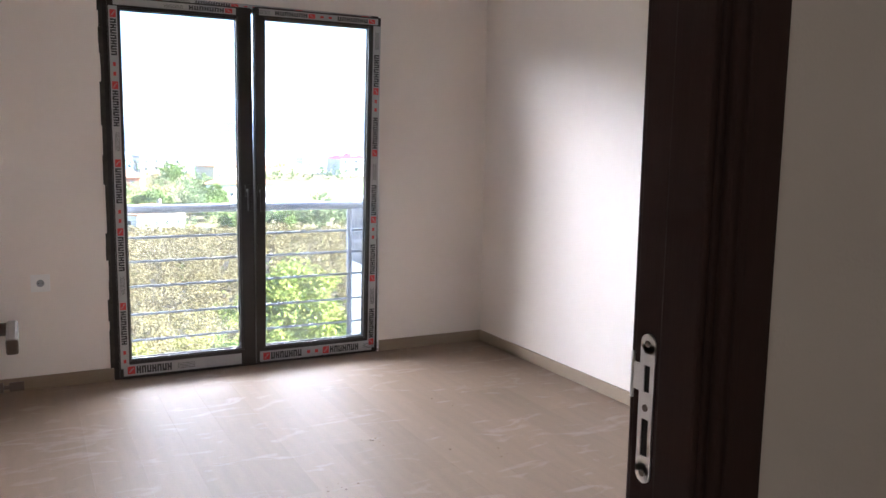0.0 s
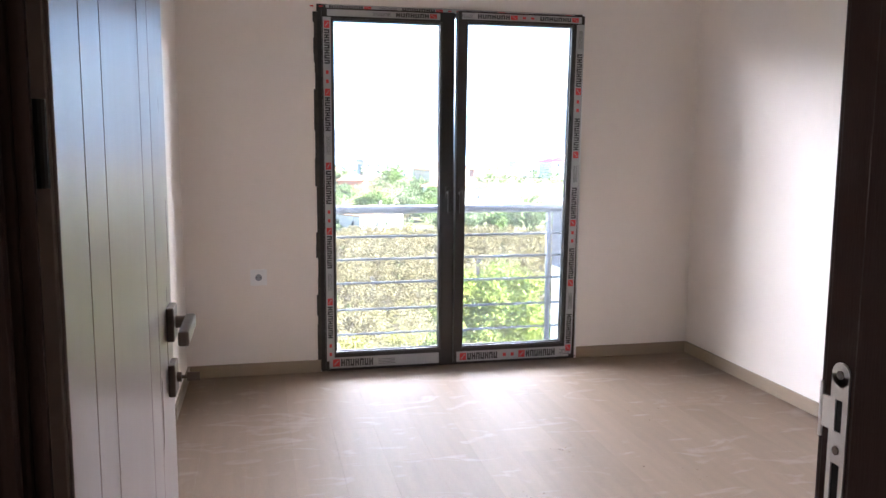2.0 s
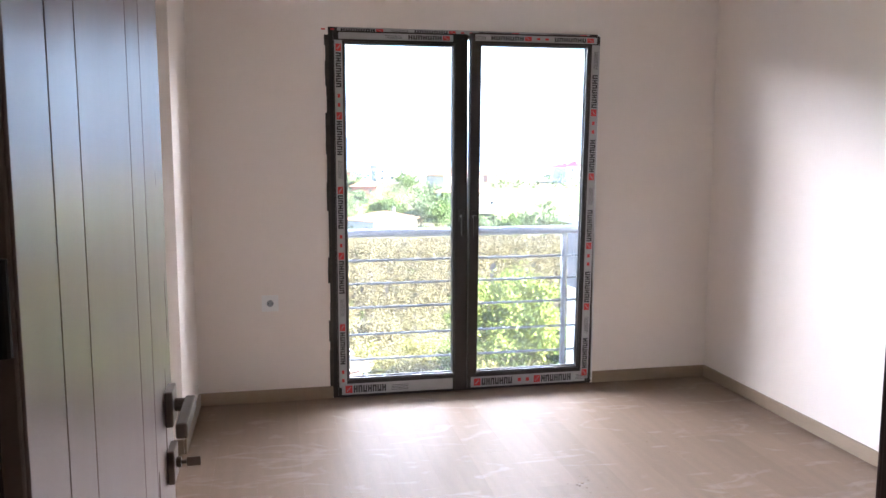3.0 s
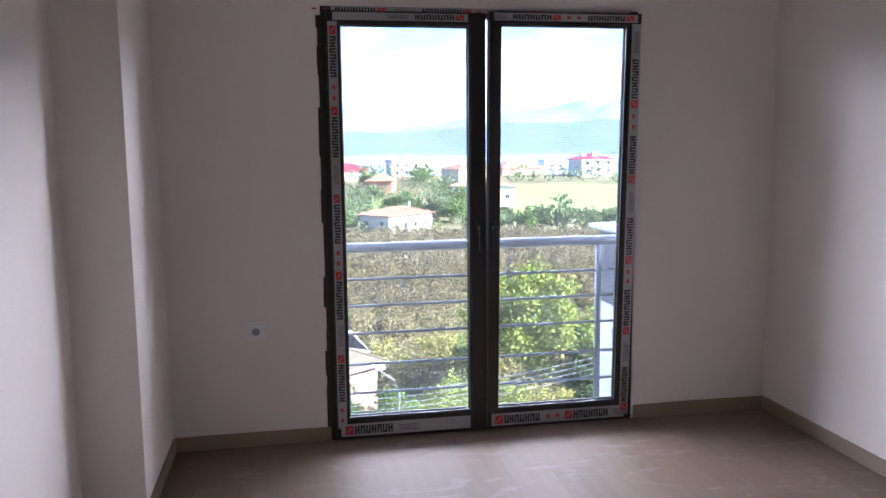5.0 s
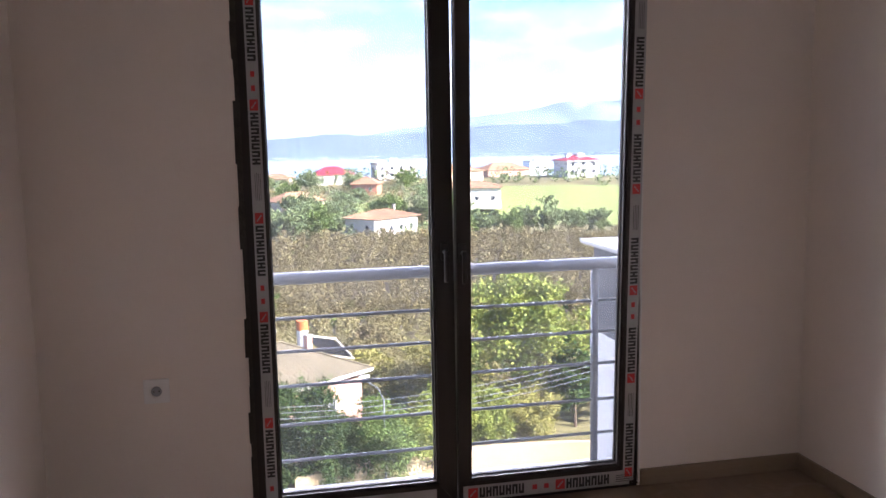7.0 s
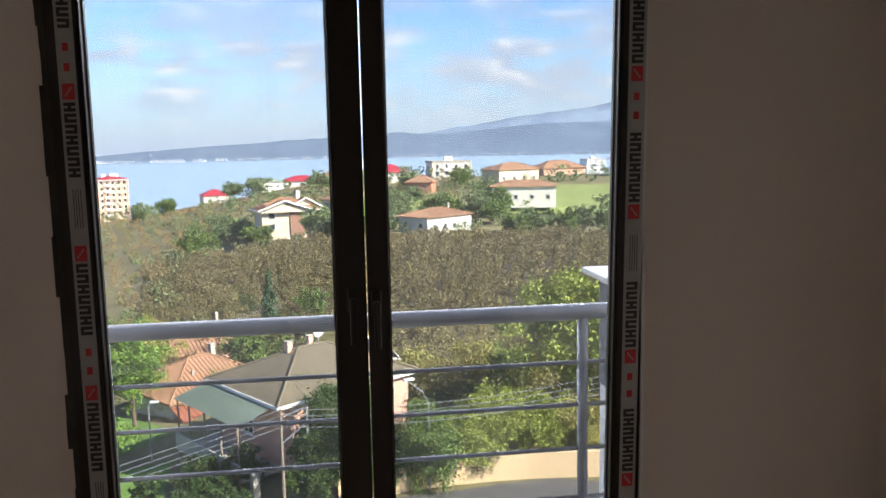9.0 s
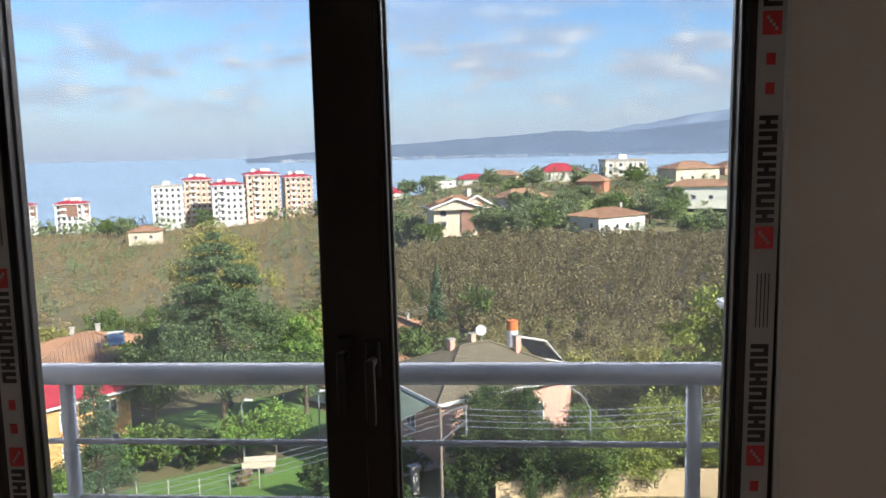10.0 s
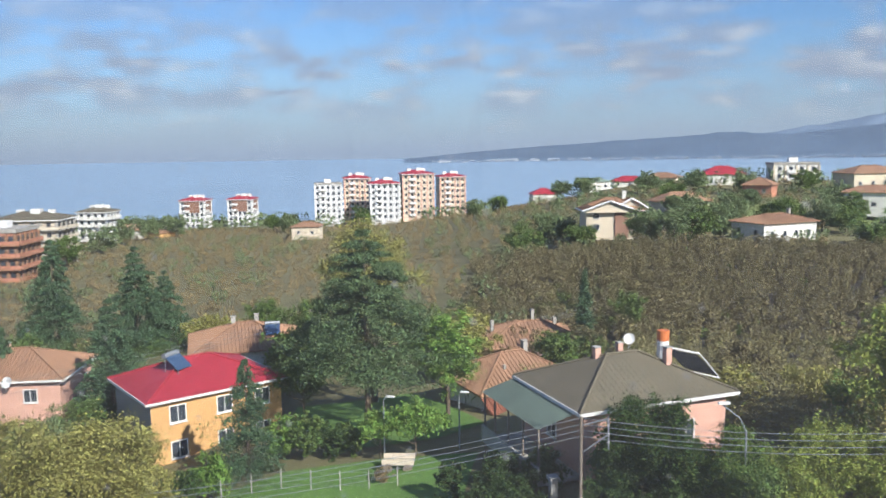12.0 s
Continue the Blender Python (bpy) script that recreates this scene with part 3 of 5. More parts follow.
hd = part("handle_rosette", box(B(), LT, LT + 0.012, HY - 0.027, HY + 0.027, HZ - 0.027, HZ + 0.027, 0.003), M_BRONZE, leaf, "square dark nickel rosette")
b = B()
tube(b, (LT + 0.01, HY, HZ), (LT + 0.036, HY, HZ), 0.010)
box(b, LT + 0.026, LT + 0.042, HY - 0.125, HY + 0.012, HZ - 0.011, HZ + 0.011, 0.004)
part("lever", b, M_BRONZE, hd, "nickel lever")
kd = part("key_rosette", box(B(), LT, LT + 0.011, HY - 0.026, HY + 0.026, HZ - 0.116, HZ - 0.064, 0.003), M_BRONZE, leaf, "square dark nickel key rosette")
b = B()
tube(b, (LT + 0.009, HY, HZ - 0.09), (LT + 0.018, HY, HZ - 0.09), 0.008)
tube(b, (LT + 0.018, HY, HZ - 0.09), (LT + 0.026, HY, HZ - 0.09), 0.003)
box(b, LT + 0.026, LT + 0.046, HY - 0.0012, HY + 0.0012, HZ - 0.097, HZ - 0.083, 0.0004)
part("key", b, M_BRONZE, kd, "steel key in the lock")
part("lock_face", box(B(), LT * 0.5 - 0.011, LT * 0.5 + 0.011, LW, LW + 0.0015, HZ - 0.16, HZ + 0.06), M_STEEL, leaf)
for dx, s in ((-0.011, -1),):
    bm = box(B(), -0.011, 0.0, HY - 0.026, HY + 0.026, HZ - 0.026, HZ + 0.026, 0.004)
    box(bm, -0.055, -0.038, HY - 0.125, HY + 0.012, HZ - 0.010, HZ + 0.010, 0.004)
    tube(bm, (-0.045, HY, HZ), (-0.008, HY, HZ), 0.009)
    part("inner_handle", bm, M_BRONZE, leaf)

# ---- ground, sea, distance ----
DIST = (0, 30, 45, 60, 90, 130, 190, 260, 340, 450, 560, 700)
RIGHT = (-15.5, -15.5, -15.5, -16, -17, -17.4, -19.5, -16, -11.5, -22, -44, -50)
LEFT = (-16.5, -17, -17.6, -19.0, -22.2, -24, -27, -30, -33, -36.5, -44, -50)


def ground_z(x, y):
    d, az = np.hypot(x, y), np.degrees(np.arctan2(x, y))
    k = np.clip((3 - az) / 25, 0, 1)
    k = k * k * (3 - 2 * k)
    z = np.interp(d, DIST, RIGHT) * (1 - k) + np.interp(d, DIST, LEFT) * k
    dip = np.clip((-26 - az) / 8, 0, 1) * np.clip((d - 38) / 10, 0, 1) * np.clip((95 - d) / 25, 0, 1)
    return z - 1.7 * dip + 0.6 * np.sin(x * 0.045 + 1) * np.sin(y * 0.038) * np.clip((d - 70) / 60, 0, 1)


def gz(x, y):
    return float(ground_z(np.array(float(x)), np.array(float(y))))


def at(az, d):
    """The place on the ground at a bearing (degrees, from +y to the right) and distance from the window."""
    x, y = 1.29 + d * math.sin(radians(az)), -0.46 + d * math.cos(radians(az))
    return x, y, gz(x, y)


M_GRASS = material("meadow", (0.15, 0.135, 0.06), 0.95, 0.35, 0.06, 0.8, 3.0, stain=0.45)
M_LAWN = material("mown_lawn", (0.105, 0.205, 0.036), 0.95, 0.22, 0.25, 0.8, 6.0)
# sea colour is lightened by the haze that hangs over the water
M_SEA = material("sea", (0.27, 0.375, 0.49), 0.6, 0.13, 0.012, 0.1, 0.4, stretch=(0.12, 1, 1))
# no haze in the air: its blue is mixed into both hill colours
M_HILL = material("haze_tint_hills", (0.108, 0.158, 0.230), 1.0, 0.14, 0.0045, stain=0.30)
M_HILL2 = material("haze_tint_far_hills", (0.18, 0.245, 0.335), 1.0, 0.08, 0.002)
# white houses in blue-grey: distance haze put into their colour
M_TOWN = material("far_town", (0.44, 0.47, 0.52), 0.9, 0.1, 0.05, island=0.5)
nr, na = 110, 170
rr = 6 * (900 / 6) ** (np.arange(nr) / (nr - 1))
aa = np.radians(np.linspace(-100, 100, na))
R, A = np.meshgrid(rr, aa, indexing="ij")
GX, GY = R * np.sin(A), R * np.cos(A)
GZ = ground_z(GX, GY)
verts = np.stack([GX, GY, GZ], -1).reshape(-1, 3)
quads = [(i * na + j, i * na + j + 1, (i + 1) * na + j + 1, (i + 1) * na + j) for i in range(nr - 1) for j in range(na - 1)]
me = bpy.data.meshes.new("ground")
me.from_pydata(verts.tolist(), [], quads)
me.materials.append(M_GRASS)
me.polygons.foreach_set("use_smooth", [True] * len(me.polygons))
tagged(new("ground", me), "rough green hillside falling towards the sea", "ground", kind="structure")

b = B()
poly(b, (-4950, 470, -41), (4950, 470, -41), (4950, 4950, -41), (-4950, 4950, -41))
structure("water", b, M_SEA, "calm sea in a haze-paled blue", "sea")
# the storeys below the window
b = B()
box(b, -9, 1.6, -6.6, 0.09, -16, -0.26)
box(b, 1.9, 9, -6.6, 0.09, -16, -0.26)
box(b, 1.6, 1.9, -6.6, 0.09, -16, -1.2)
structure("wall_facade", b, M_FACADE_W, "pale rendered facade of the storeys below", "facade")
b = B()
box(b, -9, -1.72, -6.6, 0.09, -0.25, 9)
box(b, XR + 0.22, 9, -6.6, 0.09, -0.25, 9)
box(b, -1.72, XR + 0.22, -6.6, 0.09, HC + 0.26, 9)
structure("wall_facade_upper", b, M_FACADE_W, "pale rendered facade around and above the room", "facade")


def hill_ridge(name, d0, d1, top, az0, az1, mat, label, seed):
    """A range of hills: tan(height) over bearing from top(az), rising from the shore at d0 to its crest at d1."""
    bm = B()
    n, k = 120, 14
    grid = []
    for i in range(n):
        az = az0 + (az1 - az0) * i / (n - 1)
        row = []
        for j in range(k):
            f = j / (k - 1)
            d = d0 + (d1 - d0) * f
            crest = 1.3 + d1 * top(az)
            bumpy = 1 + 0.13 * noise.noise(Vector((az * 0.35, f * 3, seed))) + 0.07 * noise.noise(Vector((az * 1.1, f * 6, seed + 4)))
            z = -42 + (crest + 42) * (math.sin(f * math.pi / 2) ** 0.9) * (bumpy if f < 0.95 else 1 + 0.04 * noise.noise(Vector((az * 1.3, 2, seed))))
            row.append(bm.verts.new((1.3 + d * math.sin(radians(az)), d * math.cos(radians(az)), z)))
        grid.append(row)
    for i in range(n - 1):
        for j in range(k - 1):
            bm.faces.new((grid[i][j], grid[i + 1][j], grid[i + 1][j + 1], grid[i][j + 1]))
    return tagged(part(name, bm, mat, smooth=True), label, "hills", kind="structure")


hill_ridge("backdrop_hills", 3000, 3900, lambda a: float(np.interp(a, (-18, -12, -4, 4, 8, 13, 23, 40), (-0.009, 0.000, 0.008, 0.015, 0.013, 0.022, 0.026, 0.03))), -18, 44, M_HILL, "wooded hills along the bay, tinted blue for haze", 3.0)
hill_ridge("backdrop_mountains", 4000, 4700, lambda a: float(np.interp(a, (-6, 2, 8, 13, 18, 23, 40), (-0.005, 0.008, 0.018, 0.033, 0.042, 0.05, 0.06))), -6, 44, M_HILL2, "far mountains tinted pale blue for haze", 9.0)
# the town along the bay: countless white specks, toned blue-grey for haze
rng = random.Random(11)
vs, fs = [], []
for k in range(4200):
    az = rng.uniform(-16, 26)
    if noise.noise(Vector((az * 1.4, 0.0, 5.0))) < rng.uniform(-0.25, 0.35):
        continue
    near = rng.random() < 0.72
    d = 2985 - rng.uniform(0, 25) if near else rng.uniform(3050, 3600)
    z = -41 + (min(rng.expovariate(0.2), 9.0) if near else (d - 2990) * 0.11 + rng.uniform(0, 30))
    x, y = d * math.sin(radians(az)), d * math.cos(radians(az))
    w, h = rng.uniform(1.6, 4.2), rng.uniform(1.2, 2.6)
    ux, uy = math.cos(radians(az)) * w / 2, -math.sin(radians(az)) * w / 2
    o = len(vs)
    vs += [(x - ux, y - uy, z), (x + ux, y + uy, z), (x + ux, y + uy, z + h), (x - ux, y - uy, z + h), (x - ux, y - uy + 8, z), (x + ux, y + uy + 8, z), (x + ux, y + uy + 8, z + h), (x - ux, y - uy + 8, z + h)]
    fs += [(o, o + 1, o + 2, o + 3), (o + 3, o + 2, o + 6, o + 7), (o + 1, o + 5, o + 6, o + 2), (o + 4, o, o + 3, o + 7)]
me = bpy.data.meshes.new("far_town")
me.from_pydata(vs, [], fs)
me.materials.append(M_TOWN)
tagged(new("far_town", me), "countless white houses of a town along the bay, haze-tinted blue-grey", "town", kind="stuff")

# ---- houses ----
M_PINK = material("pink_render", (0.62, 0.36, 0.28), 0.9, 0.12, 0.8, 0.3, 20, stain=0.2)
M_ORANGE = material("orange_render", (0.58, 0.34, 0.14), 0.9, 0.10, 0.6, 0.3, 20, stain=0.15)
M_GABLESHADE = material("gable_shade_render", (0.33, 0.30, 0.27), 0.9, 0.12, 0.6, 0.3, 20, stain=0.2)
M_WHITEWALL = material("white_render", (0.68, 0.66, 0.61), 0.9, 0.08, 0.5, 0.3, 20, stain=0.15)
M_CREAM = material("cream_render", (0.62, 0.53, 0.41), 0.9, 0.08, 0.3)
M_REDBRICK = material("red_brick_infill", (0.44, 0.19, 0.12), 0.9, 0.15, 0.4)
M_TILE = material("terracotta_tiles", (0.30, 0.165, 0.098), 0.85, 0.35, 0.9, 0.4, 12, stain=0.6)
M_RUST = material("rusty_sheet", (0.40, 0.15, 0.09), 0.7, 0.35, 0.8, 0.2, 12, stain=0.4)
M_REDROOF = material("red_sheet_roof", (0.36, 0.032, 0.048), 0.5, 0.12, 0.7, 0.1, 8)
M_GREYROOF = material("grey_corrugated_roof", (0.135, 0.115, 0.078), 0.9, 0.22, 0.5, 0.3, 12, stain=0.5)
M_GREENROOF = material("green_sheet_roof", (0.24, 0.31, 0.25), 0.6, 0.12, 0.8)
M_BROWNBAND = material("brown_render", (0.27, 0.15, 0.11), 0.9, 0.1, 0.4)
M_DARKWIN = material("dark_window_glass", (0.05, 0.06, 0.075), 0.12, 0.2, 2)
M_WHITEFRAME = material("white_window_frame", (0.72, 0.71, 0.69), 0.5, 0.05)
M_WOODPOST = material("weathered_post", (0.20, 0.16, 0.13), 0.85, 0.2, 4)
M_CONC = material("concrete", (0.36, 0.34, 0.31), 0.9, 0.15, 2, 0.4, 20, stain=0.25)
M_SOLAR = material("solar_collector", (0.05, 0.09, 0.17), 0.12, 0.1, 3)
M_TUBES = material("black_solar_tubes", (0.02, 0.022, 0.028), 0.25, 0.1, 3)
M_TANK = material("orange_painted_barrel", (0.60, 0.17, 0.05), 0.6, 0.1)


def slopes(w, l):
    """For the four slopes of a hip roof of size w x l (w >= l): (origin, along, inward, length) of their eaves."""
    return (((-w / 2, -l / 2), (1, 0), (0, 1), w), ((w / 2, l / 2), (-1, 0), (0, -1), w), ((w / 2, -l / 2), (0, 1), (-1, 0), l), ((-w / 2, l / 2), (0, -1), (1, 0), l))


def hip_roof(parent, w, l, z, rise, mat, rib=0.0, rib_r=0.055, fascia=None, ridge_mat=None):
    """A hipped roof with thickness, raised ribs or tile rows down the slopes, ridge caps and a fascia."""
    r = (w - l) / 2
    rib_r = rib_r if mat is M_TILE else 0.012
    bm = B()
    e = [bm.verts.new(p) for p in ((-w / 2, -l / 2, z), (w / 2, -l / 2, z), (w / 2, l / 2, z), (-w / 2, l / 2, z))]
    t = [bm.verts.new((-r, 0, z + rise)), bm.verts.new((r, 0, z + rise))]
    u = [bm.verts.new((v.co.x, v.co.y, z - 0.12)) for v in e]
    bm.faces.new((e[0], e[1], t[1], t[0]))
    bm.faces.new((e[2], e[3], t[0], t[1]))
    bm.faces.new((e[1], e[2], t[1]))
    bm.faces.new((e[3], e[0], t[0]))
    for i in range(4):
        bm.faces.new((e[i], e[(i + 1) % 4], u[(i + 1) % 4], u[i]))
    bm.faces.new(u[::-1])
    roof = part("roof", bm, mat, parent)
    if rib:
        vs, fs = [], []
        for (ox, oy), (ax, ay), (nx, ny), length in slopes(w, l):
            for k in range(1, int(length / rib)):
                s = k * rib
                run = min(l / 2, s, length - s)
                hgt = rise * run / (l / 2)
                x0, y0 = ox + ax * s, oy + ay * s
                o = len(vs)
                for f in (0.0, 1.0):
                    px, py, pz = x0 + nx * run * f, y0 + ny * run * f, z + hgt * f
                    vs += [(px - ax * rib_r, py - ay * rib_r, pz + 0.004), (px, py, pz + rib_r * 1.3), (px + ax * rib_r, py + ay * rib_r, pz + 0.004)]
                fs += [(o, o + 3, o + 4, o + 1), (o + 1, o + 4, o + 5, o + 2), (o, o + 1, o + 2)]
        me = bpy.data.meshes.new("roof_ribs")
        me.from_pydata(vs, [], fs)
        me.materials.append(mat)
        ob = new("roof_ribs", me)
        ob.parent = roof
        tagged(ob, "rows running down the roof", kind="stuff")
    bm = B()
    tops = [(-r, 0, z + rise + 0.03), (r, 0, z + rise + 0.03)]
    if r > 0.05:
        tube(bm, tops[0], tops[1], 0.09, sides=6)
    for (x, y), t_ in (((-w / 2, -l / 2), 0), ((w / 2, -l / 2), 1), ((w / 2, l / 2), 1), ((-w / 2, l / 2), 0)):
        tube(bm, (x, y, z + 0.03), tops[t_], 0.08, sides=6)
    part("ridge_caps", bm, ridge_mat or mat, roof)
    if fascia:
        bm = B()
        for sx, sy in ((1, 0), (-1, 0)):
            box(bm, sx * w / 2 - 0.03, sx * w / 2 + 0.03, -l / 2, l / 2, z - 0.16, z + 0.02)
        for sy in (1, -1):
            box(bm, -w / 2 + 0.03, w / 2 - 0.03, sy * l / 2 - 0.03, sy * l / 2 + 0.03, z - 0.16, z + 0.02)
        part("fascia", bm, fascia, roof, "pale fascia board")
    return roof


def house_window(parent, side, w, l, u, z, ww=1.1, wh=1.2, split=True):
    """A window in a wall of a w x l house: side 0..3 = -y, +x, +y, -x; u along the wall."""
    turn = pose(0, 0, 0, 0, 0, (0, 90, 180, 270)[side])
    off = (l / 2, w / 2, l / 2, w / 2)[side]
    bm = B()
    t = 0.09
    for x0, x1, z0, z1 in ((-ww / 2, -ww / 2 + t, 0, wh), (ww / 2 - t, ww / 2, 0, wh), (-ww / 2 + t, ww / 2 - t, 0, t), (-ww / 2 + t, ww / 2 - t, wh - t, wh)) + (((-0.03, 0.03, t, wh - t),) if split else ()):
        box(bm, x0, x1, -0.04, 0.05, z0, z1)
    m = turn @ Matrix.Translation((u, -off, z))
    win_ = part("window", bm, M_WHITEFRAME, parent)
    win_.matrix_local = m
    part("pane", box(B(), -ww / 2 + t, ww / 2 - t, -0.012, 0.03, t, wh - t), M_DARKWIN, win_)
    part("sill", box(B(), -ww / 2 - 0.06, ww / 2 + 0.06, -0.12, 0.0, -0.06, -0.002), M_WHITEFRAME, win_)
    return win_


def chimney(parent, x, y, z0, z1, s, mat, cap=True):
    c = part("chimney", box(B(), x - s / 2, x + s / 2, y - s / 2, y + s / 2, z0, z1, 0.01), mat, parent)
    if cap:
        part("chimney_cap", box(B(), x - s * 0.62, x + s * 0.62, y - s * 0.62, y + s * 0.62, z1 + 0.001, z1 + 0.07, 0.01), M_CONC, c)
    return c


def solar_heater(parent, x, y, z, turn, w=2.0):
    """A tilted collector with its tank on a frame."""
    base = new("solar_heater")
    base.parent = parent
    base.matrix_local = pose(x, y, z, 0, 0, turn)
    tagged(base, "roof-mounted solar water heater")
    part("collector", box(B(), -w / 2, w / 2, 0, 1.45, 0, 0.07, 0.01, turn=pose(0, -0.75, 0.15, 36, 0, 0)), M_SOLAR, base)
    part("tank", tube(B(), (-w / 2, 0.52, 1.12), (w / 2, 0.52, 1.12), 0.2, sides=14), M_GALV, base)
    for sx in (-w / 2 + 0.1, w / 2 - 0.1):
        part("leg", tube(B(), (sx, 0.5, -0.3), (sx, 0.5, 1.0), 0.03, sides=6), M_GALV, base)
        part("leg", tube(B(), (sx, -0.72, -0.3), (sx, -0.72, 0.2), 0.03, sides=6), M_GALV, base)


def dish(parent, x, y, z, turn, r=0.42):
    bm = B()
    n = 16
    rings = []
    for j in range(4):
        f = j / 3
        rings.append([bm.verts.new((math.cos(k * math.tau / n) * r * f, -0.22 * f * f * r, math.sin(k * math.tau / n) * r * f)) for k in range(n)] if j else [bm.verts.new((0, 0, 0))])
    for k in range(n):
        bm.faces.new((rings[0][0], rings[1][k], rings[1][(k + 1) % n]))
        for j in (1, 2):
            bm.faces.new((rings[j][k], rings[j + 1][k], rings[j + 1][(k + 1) % n], rings[j][(k + 1) % n]))
    d = part("satellite_dish", bm, M_WHITEFRAME, parent, "white satellite dish")
    d.matrix_local = pose(x, y, z, -25, 0, turn)
    part("mast", tube(B(), (0, 0.05, -0.9), (0, 0.05, 0.1), 0.025, sides=6), M_GALV, d)


def house(name, x, y, zg, turn, w, l, h, rise, wall, roof, label, over=0.5, rib=0.0, windows=(), fascia=None):
    """A house with hipped roof. zg: its foot; h: height of the walls."""
    ob = thing(name, pose(x, y, zg, 0, 0, turn), label, "house")
    ob.empty_display_size = 1
    part("wall", box(B(), -w / 2, w / 2, -l / 2, l / 2, -1.5, h, 0.02), wall, ob)
    hip_roof(ob, w + 2 * over, l + 2 * over, h + 0.13, rise, roof, rib, fascia=fascia)
    for side, u, z, ww, wh in windows:
        house_window(ob, side, w, l, u, z, ww, wh)
    return ob


# grey-roofed pink house with a porch
gh = house("house", -0.95, 45.45, -15.4, 35.7, 8.9, 6.9, 3.35, 1.75, M_PINK, M_GREYROOF, "pink one-storey house with grey corrugated roof and porch", 0.5, 0.32,
           ((0, -2.5, 1.0, 1.2, 1.2), (0, 1.8, 1.0, 1.2, 1.2), (3, 0.0, 1.0, 1.1, 1.2), (1, 0.5, 1.0, 1.2, 1.2)), M_WHITEFRAME)
chimney(gh, -1.4, 0.4, 4.3, 5.6, 0.36, M_PINK)
chimney(gh, 2.2, -1.2, 4.2, 5.6, 0.36, M_PINK)
chimney(gh, 0.6, 1.2, 4.5, 5.5, 0.32, M_PINK)
dish(gh, 1.4, 1.4, 5.6, -35, 0.33)
tk = part("water_tank", tube(B(), (3.4, 0.9, 4.4), (3.4, 0.9, 5.45), 0.36, sides=18), M_WHITEFRAME, gh, "white and orange roof tank")
part("tank_top", tube(B(), (3.4, 0.9, 5.451), (3.4, 0.9, 6.05), 0.36, sides=18), M_TANK, tk, "orange upper half")
b = B()
for k in range(9):
    tube(b, (3.3 + k * 0.26, 0.4, 5.1 - k * 0.08), (3.7 + k * 0.26, -1.0, 4.15 - k * 0.08), 0.06, sides=6)
sp = part("solar_tubes", b, M_TUBES, gh, "row of dark solar tubes")
b = B()
tube(b, (3.1, 0.45, 5.2), (5.7, 0.45, 4.5), 0.06, sides=6)
tube(b, (3.6, -1.1, 4.1), (5.9, -1.1, 3.4), 0.04, sides=6)
tube(b, (5.7, 0.45, 4.5), (5.9, -1.1, 3.4), 0.04, sides=6)
part("solar_frame", b, M_WHITEFRAME, sp)
b = B()      # porch along the west face
poly(b, (-4.95, 3.9, 3.30), (-7.0, 3.9, 2.75), (-7.0, -3.3, 2.75), (-4.95, -3.3, 3.30))
bmesh.ops.solidify(b, geom=b.faces[:], thickness=0.07)
porch = part("porch_roof", b, M_GREENROOF, gh, "pale green porch roof")
for yy in (-3.1, -1.3, 0.5, 2.3, 3.7):
    part("porch_post", tube(B(), (-6.85, yy, -1.4), (-6.85, yy, 2.76), 0.06, sides=8), M_WOODPOST, porch)
b = box(B(), -7.0, -4.5, -3.3, 3.9, -0.25, -0.02)
box(b, -7.0, -6.9, -3.3, 3.9, 0.0, 0.75)
part("porch_deck", b, M_CONC, gh)

# orange house with red sheet roof
oh = house("house", -33.3, 53.3, -20.9, 53.5, 10.0, 8.0, 5.05, 1.75, M_ORANGE, M_REDROOF, "two-storey orange house with bright red sheet roof", 0.45, 0.42, fascia=M_WHITEFRAME)
# grey sheet on the side turned from the sun: shade put into colour
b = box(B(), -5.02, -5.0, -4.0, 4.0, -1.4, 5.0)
part("shaded_gable", b, M_GABLESHADE, oh, "rendered side wall with its shade in a grey colour")
for u in (-3.1, 0.4, 3.4):
    for z in (0.75, 3.35):
        house_window(oh, 0, 10.0, 8.0, u, z, 1.25, 1.3)
solar_heater(oh, -1.9, -0.9, 6.35, 28, 1.5)

# tiled houses among the trees
tx, ty, _ = at(-29.4, 86)
th = house("house", tx, ty, -20.8, 32, 10.5, 9.0, 2.6, 2.0, M_WHITEWALL, M_TILE, "old house with terracotta hipped roof among trees", 0.6, 0.36)
solar_heater(th, 2.6, -2.2, 3.6, 0, 1.5)
for cx, cy in ((-1.2, 0.4), (1.2, 0.8)):
    chimney(th, cx, cy, 3.9, 5.3, 0.45, M_CONC)
tx, ty, _ = at(-10.6, 63)
t2 = house("house", tx, ty, -18.2, 40, 8.4, 6.6, 1.6, 2.0, M_WHITEWALL, M_TILE, "low tiled cottage with rusty sheet annex", 0.5, 0.34)
chimney(t2, 1.5, 0.5, 2.6, 4.3, 0.4, M_CONC)
chimney(t2, -1.5, -1.6, 2.0, 3.2, 0.2, M_CONC, False)
b = B()
poly(b, (-4.7, -3.9, 1.55), (1.0, -3.9, 1.55), (1.0, -6.6, 0.45), (-4.7, -6.6, 0.45))
bmesh.ops.solidify(b, geom=b.faces[:], thickness=0.06)
for k in range(14):
    tube(b, (-4.6 + k * 0.42, -3.9, 1.58), (-4.6 + k * 0.42, -6.6, 0.48), 0.04, sides=5)
part("annex_roof", b, M_RUST, t2, "rust-red corrugated annex roof")
part("annex_wall", box(B(), -4.5, 0.8, -6.2, -3.31, -2.5, 0.55), M_WHITEWALL, t2)
tx, ty, _ = at(-9.3, 77)
